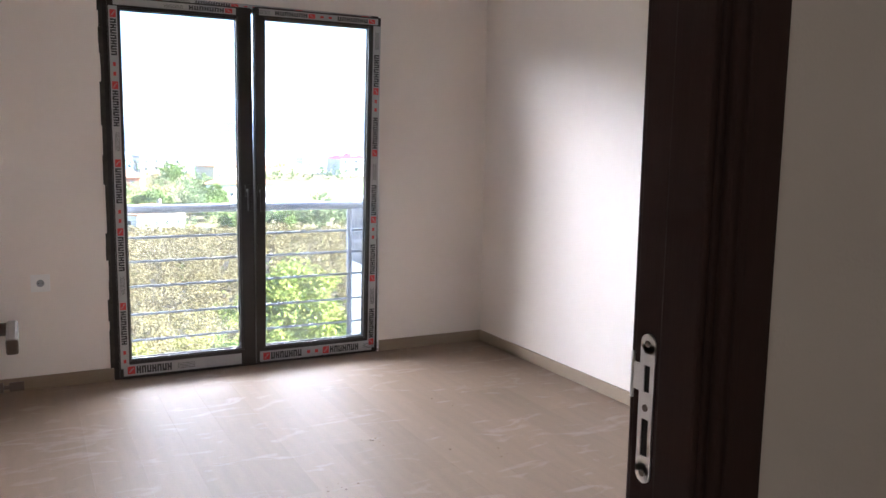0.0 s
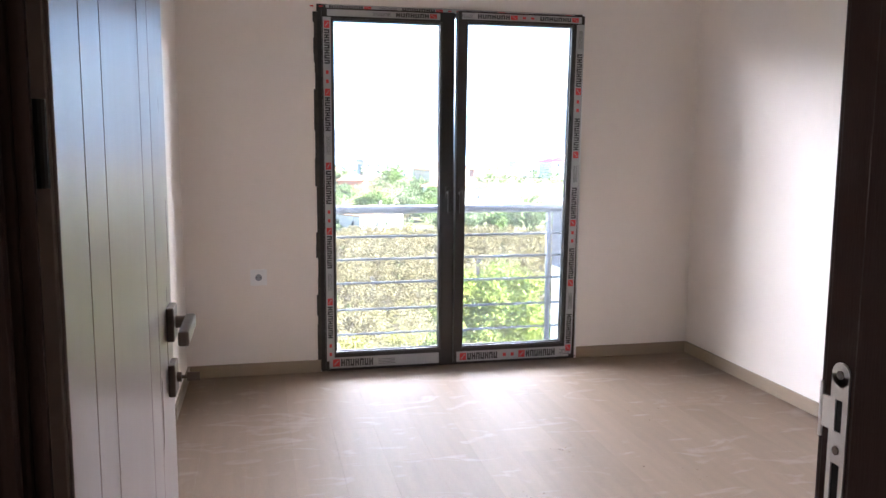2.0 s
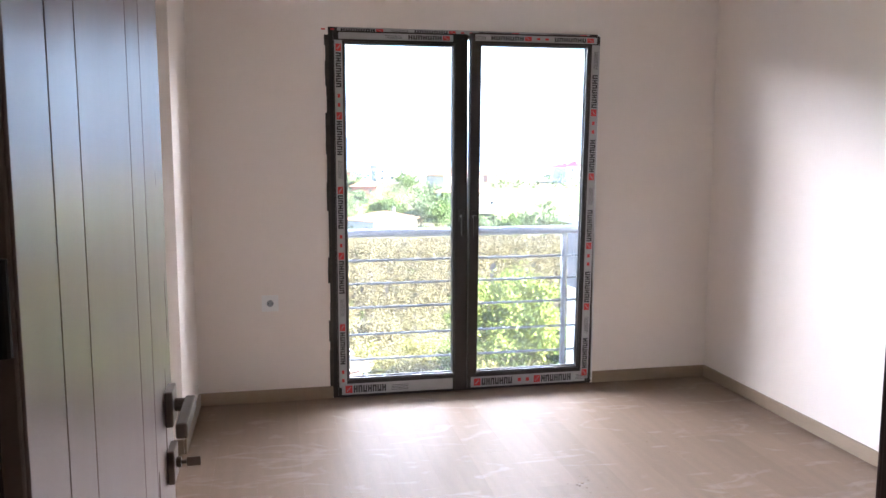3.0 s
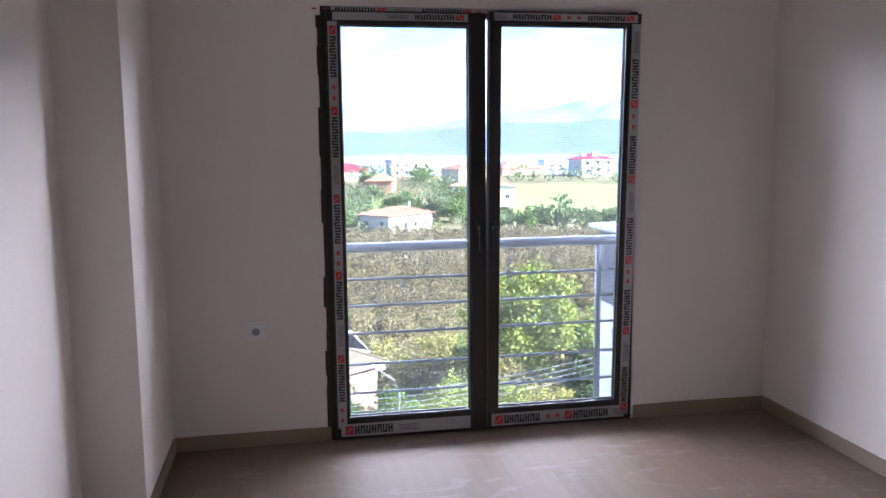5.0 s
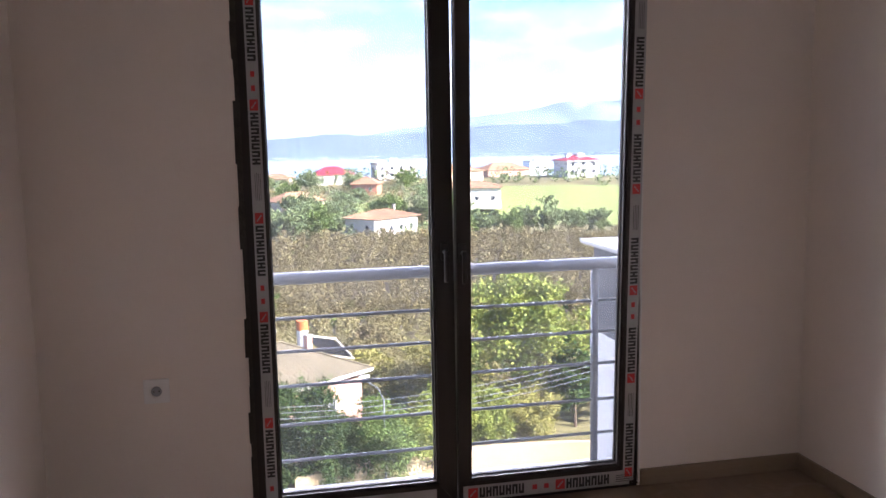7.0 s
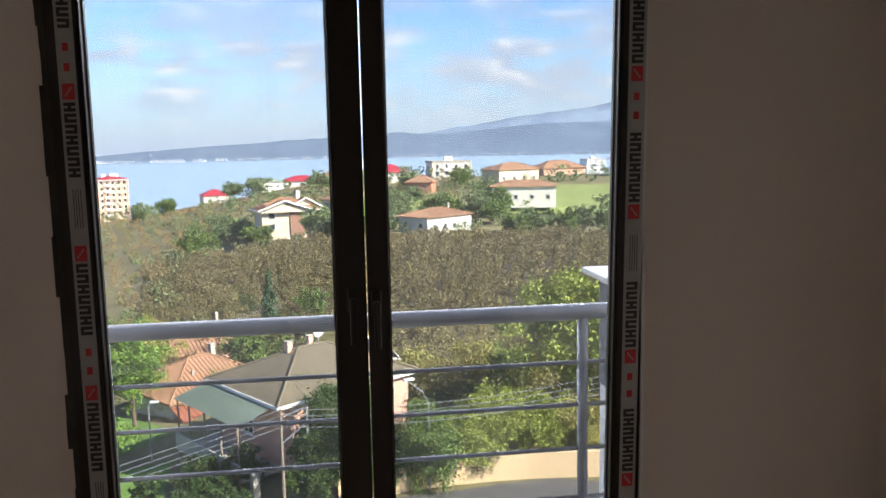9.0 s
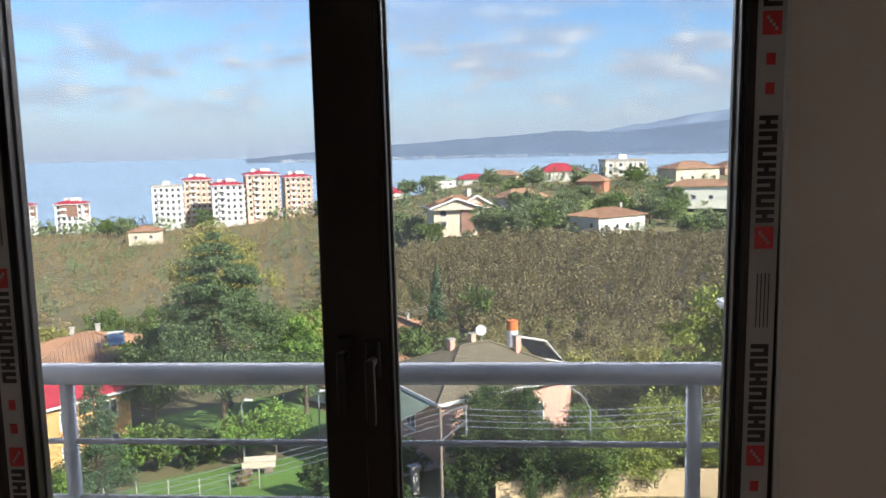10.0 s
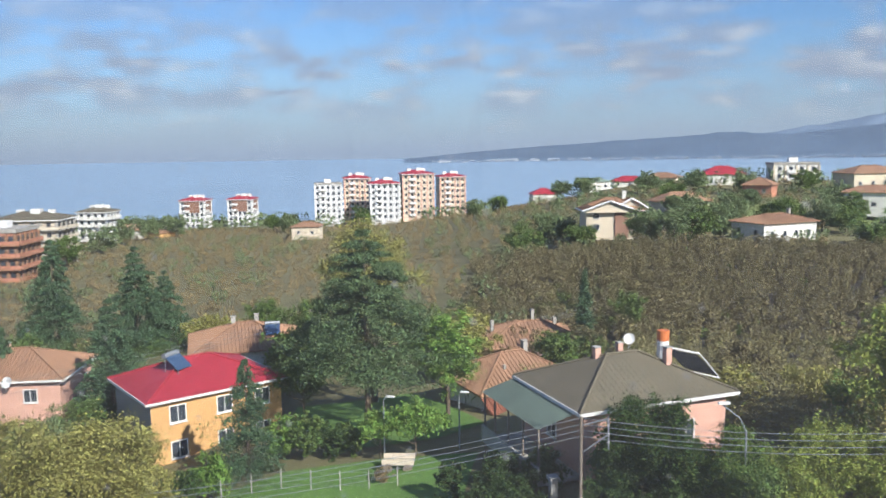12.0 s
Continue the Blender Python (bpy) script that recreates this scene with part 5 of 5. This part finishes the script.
tree("tree", -45.5, 46, 5.4, 2.8, L_MID, "green tree behind the walnut", 3600, 0.14, 1.2, 33)
tree("bush", -36.0, 43.5, 2.4, 1.6, L_YELLOW, "yellow-green bush by the orange house", 2200, 0.11, 0.1, 34, 18)
tree("tree", -1.0, 37.5, 6.0, 2.4, L_DARK, "dark leafy tree in front of the pink house", 30000, 0.072, 0.8, 41, 32)
tree("tree", -3.0, 38.5, 3.6, 1.5, L_DARK, "dark leafy bush against the porch wall", 3000, 0.11, 0.6, 42)
tree("bush", 1.5, 37.0, 3.6, 2.2, L_DARK, "dark glossy bush by the road", 20000, 0.072, 0.1, 43, 28)
tree("bush", 4.6, 37.2, 4.2, 2.5, L_MID, "leafy green bush by the road", 22000, 0.072, 0.1, 44, 28)
tree("bush", 7.6, 38.5, 3.4, 2.2, L_LIME, "leafy green bush by the road", 18000, 0.072, 0.1, 45, 26)
tree("bush", 10.5, 41, 3.4, 2.4, L_LIME, "yellow-green bush above the retaining wall", 18000, 0.072, 0.1, 46, 26)
tree("bush", 13.6, 42.5, 3.2, 2.4, L_LIME, "yellow-green bush above the retaining wall", 18000, 0.072, 0.1, 47, 26)
tree("bush", 17.0, 43, 3.0, 2.4, L_YELLOW, "yellowing bush above the retaining wall", 16000, 0.072, 0.1, 48, 24)
tree("tree", 16.3, 46, 9.4, 3.8, L_LIME, "large bright green tree above the road", 20000, 0.125, 2.4, 49, 40)
tree("tree", 20.6, 45, 5.5, 2.0, L_DARK, "dark tree beside the large green one", 3600, 0.13, 0.8, 50)
tree("tree", 24.5, 47, 7.5, 2.8, L_MID, "green tree at the field's edge", 3600, 0.15, 1.2, 51)
for k in range(10):
    r_ = random.Random(k + 60)
    tree("bush", r_.uniform(3.5, 24), r_.uniform(48, 66), r_.uniform(2.2, 3.6), r_.uniform(1.6, 2.6), (L_YELLOW, L_HAZEL, L_MID)[k % 3], "loose yellowing shrub on the slope", 4500, 0.11, 0.1, 60 + k, 22, group="shrubs on the slope")
for k, (az, d, h, r) in enumerate(((-26.5, 72, 6, 2.6), (-24.3, 78, 6.5, 2.8), (-32, 100, 5, 3), (-28, 104, 5.5, 3.2), (-25, 100, 6, 3.2), (-22.5, 92, 6.5, 3.0), (-14, 70, 6, 2.6), (-17.5, 76, 7, 2.8), (-44, 92, 6, 3.5), (-38, 72, 4.5, 2.2), (-13.5, 84, 4.5, 2.4), (-7.2, 66, 3.4, 1.9), (-31.6, 74, 3.6, 2.0), (-42.8, 60, 4.0, 2.4))):
    tree("tree", az, d, h, r, (L_MID, L_FAR, L_YELLOW, L_MID)[k % 4], "leafy garden tree between the houses", 4500, 0.15, None, 80 + k, group="trees between the houses")
# trees across the valley
g_ = random.Random(7)
FAR_TREES = [(-9.8, 190, 7.5, 4.6), (-1.2, 182, 8, 4.2), (0.6, 176, 8, 3.8), (2.4, 180, 7, 4.0), (3.6, 200, 7, 4), (9.8, 205, 8.5, 4.4), (11.6, 215, 9, 4.6), (10.6, 235, 9, 4.6), (5.2, 290, 9, 5), (8.8, 295, 8, 4.5), (2.0, 300, 8, 5), (-1.2, 305, 8, 5), (0.4, 255, 8, 5),
             (-5.4, 330, 8, 5), (-7.0, 340, 8, 5), (-21.0, 365, 11, 5), (-33.6, 360, 10, 5), (-26.2, 370, 9, 5), (-27.2, 380, 8, 5), (-35.4, 345, 10, 6), (-38.2, 300, 10, 6), (-40.5, 250, 10, 5.5), (-37.0, 330, 9, 5), (-13.2, 340, 7, 5), (-11.4, 350, 8, 5),
             (17.4, 190, 7, 3.6), (18.9, 186, 8.5, 3.8), (16.2, 180, 6, 3.2), (20.6, 188, 6, 3.6), (14.0, 176, 6, 3.2), (12.6, 172, 6, 3.4), (22.4, 190, 6.5, 3.6), (15.0, 195, 5, 2.4), (7.6, 210, 7, 4), (-6.8, 205, 6, 3.6), (1.6, 215, 8, 4)]
FAR_TREES += [(g_.uniform(-9, 14), g_.uniform(183, 250), g_.uniform(4.5, 7.5), g_.uniform(2.4, 4.2)) for _ in range(18)]
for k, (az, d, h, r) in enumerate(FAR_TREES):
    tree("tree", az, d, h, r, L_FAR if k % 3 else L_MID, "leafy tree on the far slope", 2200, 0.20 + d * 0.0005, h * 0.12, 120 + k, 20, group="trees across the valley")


def field(name, label, spots, h, n, size, mat, seed, category, spread=0.62):
    """Countless shrubs of a field in one mesh of leaves."""
    g = np.random.default_rng(seed)
    allp = []
    for x, y in spots:
        z = gz(x, y)
        k = int(n * g.uniform(0.7, 1.3))
        hh = h * g.uniform(0.7, 1.25)
        a = g.uniform(0, math.tau, k)
        t = g.uniform(0, 1, k)
        rad = hh * spread * (0.35 + 0.65 * np.sin(t * 2.6)) * np.sqrt(g.uniform(0.45, 1, k))
        allp.append(np.stack([x + np.cos(a) * rad, y + np.sin(a) * rad, z + 0.1 + hh * t], 1))
    ob = new(name, leaf_mesh(name, np.concatenate(allp), size, mat, seed))
    return tagged(ob, label, category, kind="stuff")


def spots(az0, az1, d0, d1, step, seed, jitter=0.35):
    g = random.Random(seed)
    out = []
    d = d0
    row = 0
    while d < d1:
        arc = step / d * 57.3
        az = az0 + (arc / 2 if row % 2 else 0)
        while az < az1:
            dd, aa_ = d + g.uniform(-jitter, jitter) * step, az + g.uniform(-jitter, jitter) * arc
            out.append((1.29 + dd * math.sin(radians(aa_)), -0.46 + dd * math.cos(radians(aa_))))
            az += arc
        d += step * 0.95
        row += 1
    return out


field("hazel_orchard", "rows of browning hazel shrubs on the slope", spots(-13, 27, 72, 112, 2.9, 1, 0.32), 2.5, 560, 0.125, L_HAZEL, 2, "orchard", 0.37)
field("hazel_orchard_far", "rows of browning hazel shrubs further up the slope", spots(-13, 27, 112, 170, 3.1, 31, 0.32), 2.6, 290, 0.17, L_HAZEL, 32, "orchard", 0.37)
field("green_undergrowth", "green weeds between the hazel shrubs", spots(-14, 27, 66, 180, 7.0, 3), 0.9, 24, 0.24, L_MID, 4, "undergrowth")
field("dry_brush", "dry brown brush on the far slope", spots(-46, -8, 108, 400, 5.0, 5), 1.5, 105, 0.15, L_BRUSH, 6, "brush")
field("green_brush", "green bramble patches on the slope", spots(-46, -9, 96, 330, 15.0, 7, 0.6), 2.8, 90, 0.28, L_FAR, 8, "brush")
field("slope_shrubs", "yellowing shrubs at the foot of the orchard", spots(-2, 27, 48, 73, 2.4, 9), 2.4, 420, 0.085, L_TAN, 10, "shrubs")
field("garden_weeds", "tangled green weeds round the gardens", spots(-48, -29, 60, 112, 4.0, 11) + spots(-29, -12, 74, 112, 4.0, 41) + spots(-12, -3, 60, 112, 4.0, 42), 2.3, 190, 0.11, L_MID, 12, "weeds")
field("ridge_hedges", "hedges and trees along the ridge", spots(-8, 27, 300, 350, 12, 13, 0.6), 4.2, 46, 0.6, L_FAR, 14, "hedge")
field("shore_trees", "haze-paled trees along the shore slope", spots(-46, -12, 395, 470, 14, 15, 0.6), 6.0, 50, 0.8, L_FAR, 16, "trees")
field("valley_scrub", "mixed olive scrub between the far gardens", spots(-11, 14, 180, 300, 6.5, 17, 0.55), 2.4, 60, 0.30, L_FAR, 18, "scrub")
field("valley_brush", "dry brown brush between the far gardens", spots(-11, 10, 180, 330, 8.0, 19, 0.55), 1.7, 50, 0.28, L_BRUSH, 20, "brush")

# ---- lawn, road, retaining wall, garden things ----
def ground_patch(name, outline, mat, label, category, lift=0.05):
    """A patch that lies a little over the ground: outline in bearing and distance."""
    bm = B()
    cx = sum(at(a, d)[0] for a, d in outline) / len(outline)
    cy = sum(at(a, d)[1] for a, d in outline) / len(outline)
    n = len(outline)
    pts = []
    for i in range(n):
        (a0, d0), (a1, d1) = outline[i], outline[(i + 1) % n]
        for k in range(6):
            f = k / 6
            pts.append(at(a0 + (a1 - a0) * f, d0 + (d1 - d0) * f)[:2])
    rings = []
    for j in range(1, 9):
        f = j / 8
        ring = []
        for x, y in pts:
            px, py = cx + (x - cx) * f, cy + (y - cy) * f
            ring.append(bm.verts.new((px, py, gz(px, py) + lift)))
        rings.append(ring)
    c = bm.verts.new((cx, cy, gz(cx, cy) + lift))
    m = len(pts)
    for k in range(m):
        bm.faces.new((c, rings[0][k], rings[0][(k + 1) % m]))
        for j in range(7):
            bm.faces.new((rings[j][k], rings[j + 1][k], rings[j + 1][(k + 1) % m], rings[j][(k + 1) % m]))
    return tagged(part(name, bm, mat, smooth=True), label, category, kind="structure")


M_ROAD = material("asphalt", (0.075, 0.075, 0.075), 0.9, 0.2, 0.8, 0.4, 30)
M_RETWALL = material("beige_render", (0.56, 0.42, 0.25), 0.9, 0.12, 0.5, 0.3, 15, stain=0.25)
# earth darkened: the shade in the gaps between shrubs is in its colour
M_SOILSHADE = material("orchard_earth_shade", (0.06, 0.05, 0.034), 0.95, 0.35, 0.3, 0.6, 4)
M_FARFIELD = material("far_meadow", (0.19, 0.235, 0.065), 0.95, 0.4, 0.08, stain=0.3)
ground_patch("lawn", [(-34, 40), (-21, 36), (-14.5, 39), (-13, 47.5), (-20, 49), (-34, 47)], M_LAWN, "mown green lawn in the garden", "lawn", 0.09)
# soil patch that carries the dark gaps between the shrubs as colour
ground_patch("orchard_soil", [(-13, 71), (0, 70), (14, 70), (27, 71), (27, 125), (27, 178), (14, 178), (0, 178), (-13, 178), (-13, 120)], M_SOILSHADE, "soil under the hazel shrubs, darkened for the shade between them", "soil", 0.12)
ground_patch("lawn_back", [(-27.5, 55), (-22.5, 52), (-16, 52), (-12.5, 54), (-18, 68), (-26, 66)], M_LAWN, "green lawn behind the trees", "lawn", 0.09)
ground_patch("meadow", [(9.5, 215), (26, 205), (27, 300), (11, 290)], M_FARFIELD, "bright green meadow on the ridge", "meadow", 0.15)
ground_patch("meadow_small", [(2.8, 225), (8.5, 222), (8.5, 262), (3.5, 262)], M_FARFIELD, "small green meadow beside the houses", "meadow", 0.15)
ground_patch("road", [(-6, 33.0), (8, 33.0), (30, 33.0), (30, 37.5), (15, 37.9), (8, 36.4), (0, 35.5), (-6, 35.4)], M_ROAD, "grey asphalt village road", "road", 0.06)
# curved retaining wall behind the road
bm = B()
prev = None
for k in range(25):
    f = k / 24
    az = -1.5 + 32 * f
    d = 35.6 + 3.4 * math.sin(f * 1.6)
    x, y, z = at(az, d)
    x2, y2, _ = at(az, d + 0.3)
    top = z + 1.15 + 0.35 * f
    ring = [bm.verts.new((x, y, z - 0.4)), bm.verts.new((x, y, top)), bm.verts.new((x2, y2, top)), bm.verts.new((x2, y2, z - 0.4))]
    if prev:
        for i in range(3):
            bm.faces.new((prev[i], ring[i], ring[i + 1], prev[i + 1]))
    prev = ring
retw = tagged(part("retaining_wall", bm, M_RETWALL), "low curved beige retaining wall along the road", "wall", kind="structure")
# hand-written letters on the wall
letters = bpy.data.curves.new("writing", "FONT")
letters.body = "TEKE"
letters.size, letters.extrude, letters.align_x = 0.55, 0.004, "CENTER"
tmp = bpy.data.objects.new("writing", letters)
dg = bpy.context.evaluated_depsgraph_get()
txt = bpy.data.meshes.new_from_object(tmp.evaluated_get(dg))
bpy.data.objects.remove(tmp)
txt.materials.clear()
txt.materials.append(M_INK)
wx, wy, wz = at(9.6, 37.25)
wr = new("writing", txt)
wr.parent = retw
wr.matrix_world = pose(wx, wy - 0.12, wz + 0.55, 90, 0, -6)


def street_lamp(az, d, h, label, arm=0.9, turn=0.0, rise=0.3):
    x, y, z = at(az, d)
    ob = thing("street_lamp", pose(x, y, z, 0, 0, turn), label, "street lamp")
    part("pole", tube(B(), (0, 0, -0.3), (0, 0, h), 0.055, 0.04, 10), M_GALV, ob)
    part("arm", sweep(B(), [(0, 0, h - 0.05), (arm * 0.25, 0, h + rise * 0.45), (arm, 0, h + rise)], 0.03, 8), M_GALV, ob)
    part("head", box(B(), arm - 0.1, arm + 0.42, -0.1, 0.1, h + rise - 0.06, h + rise + 0.06, 0.03), M_WHITEFRAME, ob)
    return ob


street_lamp(-19.9, 48.5, 3.9, "slim grey garden lamp post", 0.3)
street_lamp(5.6, 36.6, 4.5, "grey street lamp with bent arm by the road", -1.2, 20, 1.3)
street_lamp(-14.4, 49, 3.4, "slim white lamp post by the arbour", 0.2)
# concrete pole with cross arms
px, py, pz = at(-5.6, 35.4)
cp = thing("utility_pole", pose(px, py, pz), "grey utility pole with braced bracket", "utility pole")
part("pole", tube(B(), (0, 0, -0.5), (0, 0, 5.3), 0.085, 0.065, 10), M_WOODPOST, cp)
b = tube(B(), (0, 0, 4.9), (1.2, 0, 5.3), 0.035, sides=6)
tube(b, (0, 0, 3.6), (1.2, 0, 4.6), 0.035, sides=6)
tube(b, (1.2, 0, 3.9), (1.2, 0, 5.4), 0.035, sides=6)
part("bracket", b, M_GALV, cp)
for z in (4.2, 4.6, 5.0):
    part("insulator", tube(B(), (1.2, -0.02, z), (1.2, 0.12, z), 0.05, sides=8), M_WHITEFRAME, cp)


def wire(a, c, sag, label="thin overhead power line"):
    a, c = Vector(a), Vector(c)
    pts = [a.lerp(c, k / 16) - Vector((0, 0, sag * 4 * (k / 16) * (1 - k / 16))) for k in range(17)]
    ob = part("power_line", sweep(B(), pts, 0.014, 5), M_GALV)
    tagged(ob, label, "power line", "overhead lines")


for k in range(4):      # lines from the pole across the garden and along the road
    zz = pz + 5.25 - k * 0.28
    ex, ey, ez = at(-47, 44)
    wire((px, py, zz), (ex, ey, ez + 2.9 - k * 0.3), 0.7)
    ex, ey, ez = at(29, 40)
    wire((px, py, zz), (ex, ey, ez + 7.4 - k * 0.3), 1.0)
for k in range(3):      # lines past the roofs
    ax, ay, az_ = at(-48, 66)
    ex, ey, ez = at(-27, 78)
    wire((ax, ay, az_ + 6.2 - k * 0.5), (ex, ey, ez + 6.4 - k * 0.35), 0.5)
    ax, ay, az_ = at(-17, 78)
    ex, ey, ez = at(-4.5, 80)
    wire((ax, ay, az_ + 3.6 - k * 0.25), (ex, ey, ez + 3.4 - k * 0.25), 0.2)

# gate pillar, fence, garden cart
gx, gy, g0 = at(-7.6, 38.4)
gp = thing("gate_pillar", pose(gx, gy, g0, 0, 0, 30), "stone gate pillar with wider cap", "gate pillar")
part("shaft", box(B(), -0.18, 0.18, -0.18, 0.18, -0.3, 1.35, 0.02), M_CONC, gp)
part("cap", box(B(), -0.27, 0.27, -0.27, 0.27, 1.351, 1.5, 0.03), M_CONC, gp)
fn = thing("garden_fence", pose(0, 0, 0), "wire garden fence on thin wooden posts", "fence")
last = None
for k in range(11):
    az, d = -40 + k * 2.1, 44.8 + 1.2 * math.sin(k * 0.5)
    x, y, z = at(az, d)
    part("post", tube(B(), (x, y, z - 0.2), (x, y, z + 1.25), 0.035, sides=7), M_CONC, fn)
    if last:
        for dz in (0.35, 0.75, 1.1):
            part("fence_wire", tube(B(), (last[0], last[1], last[2] + dz), (x, y, z + dz), 0.006, sides=4), M_GALV, fn)
    last = (x, y, z)
cx, cy, c0 = at(-18.9, 46.5)
ct = thing("garden_cart", pose(cx, cy, c0, 0, 0, 12), "weathered white wooden garden cart on the lawn", "cart")
b = box(B(), -0.95, 0.95, -0.5, 0.5, 0.45, 0.52, 0.01)
part("bed", b, M_CONC, ct)
for sy in (-0.5, 0.5):
    part("side_board", box(B(), -0.95, 0.95, sy - 0.02, sy + 0.02, 0.521, 0.85, 0.008), M_CREAM, ct)
for sx in (-0.6, 0.6):
    for sy in (-0.56, 0.56):
        part("wheel", tube(B(), (sx, sy - 0.03, 0.28), (sx, sy + 0.03, 0.28), 0.28, sides=16), M_WOODPOST, ct)
tree("bush", -20.1, 44.6, 0.9, 0.6, L_BRUSH, "reddish dry flower bush on the lawn", 700, 0.07, 0.05, 301, 10)
tree("bush", -15.2, 40.5, 2.4, 0.9, L_DARK, "young conifer-like bush on the lawn", 1500, 0.09, 0.1, 302, 14)

# dark-leaved shrubs added in place of the shadow over this corner
for k, (az, d, h, r) in enumerate(((-11.8, 38.5, 2.0, 1.5), (-9.8, 37.2, 1.6, 1.3), (-13.4, 37.4, 1.5, 1.2), (-8.4, 40.5, 2.2, 1.4), (-11.0, 41.5, 1.8, 1.3), (-3.2, 36.6, 2.2, 1.4))):
    tree("bush", az, d, h, r, L_DARK, "garden shrub with the corner's shade put into dark leaves", 7000, 0.075, 0.05, 310 + k, 20, group="shaded shrubs by the pole")

# bits of plaster and dust on the floor
M_CRUMB = material("plaster_crumbs", (0.17, 0.12, 0.085), 0.9, 0.3, 30, island=0.6)
rng = random.Random(21)
b = B()
for cx, cy, n, s in ((0.95, -1.45, 14, 0.05), (0.62, -1.9, 8, 0.05), (1.35, -1.8, 7, 0.06), (0.3, -2.3, 5, 0.05), (1.55, -1.1, 4, 0.05)):
    for k in range(n):
        x, y, r = cx + rng.gauss(0, s), cy + rng.gauss(0, s), rng.uniform(0.002, 0.006)
        bmesh.ops.create_icosphere(b, subdivisions=1, radius=r, matrix=Matrix.LocRotScale((x, y, r * 0.4), None, (1, rng.uniform(0.5, 1.4), 0.45)))
tagged(part("floor_crumbs", b, M_CRUMB), "small brown crumbs scattered on the laminate", "debris", kind="stuff")

# ---- laminate floor, plank by plank ----
slab = structure("floor", box(B(), -1.7, XR + 0.2, -6.6, 0.0, -0.2, -0.0085), M_SUB, "light oak laminate floor", "floor")
PW, PL = 0.193, 1.29
PLANKS = {}


def plank(x0, x1, y0, y1):
    key = (round(x1 - x0, 3), round(y1 - y0, 3))
    if key not in PLANKS:
        w, l = key
        PLANKS[key] = to_mesh("plank", box(B(), 0.0001, w - 0.0001, 0.0001, l - 0.0001, -0.008, 0, 0.0004), M_PLANK)
    ob = new("plank", PLANKS[key])
    ob.parent = slab
    ob.location = (x0, y0, 0)


def planks(xa, xb, ya, yb, seed):
    g = random.Random(seed)
    x, col = xa, 0
    while x < xb - 1e-4:
        xe = min(x + PW, xb)
        y = ya - (col * 0.43 % PL)
        while y < yb - 1e-4:
            y0, y1 = max(y, ya), min(y + PL, yb)
            if y1 - y0 > 0.01:
                plank(x, xe, y0, y1)
            y += PL
        x, col = xe, col + 1


planks(XL, XR, YD - 0.05, 0.0, 1)
planks(-1.5, 1.6, -6.4, YD - 0.05, 2)
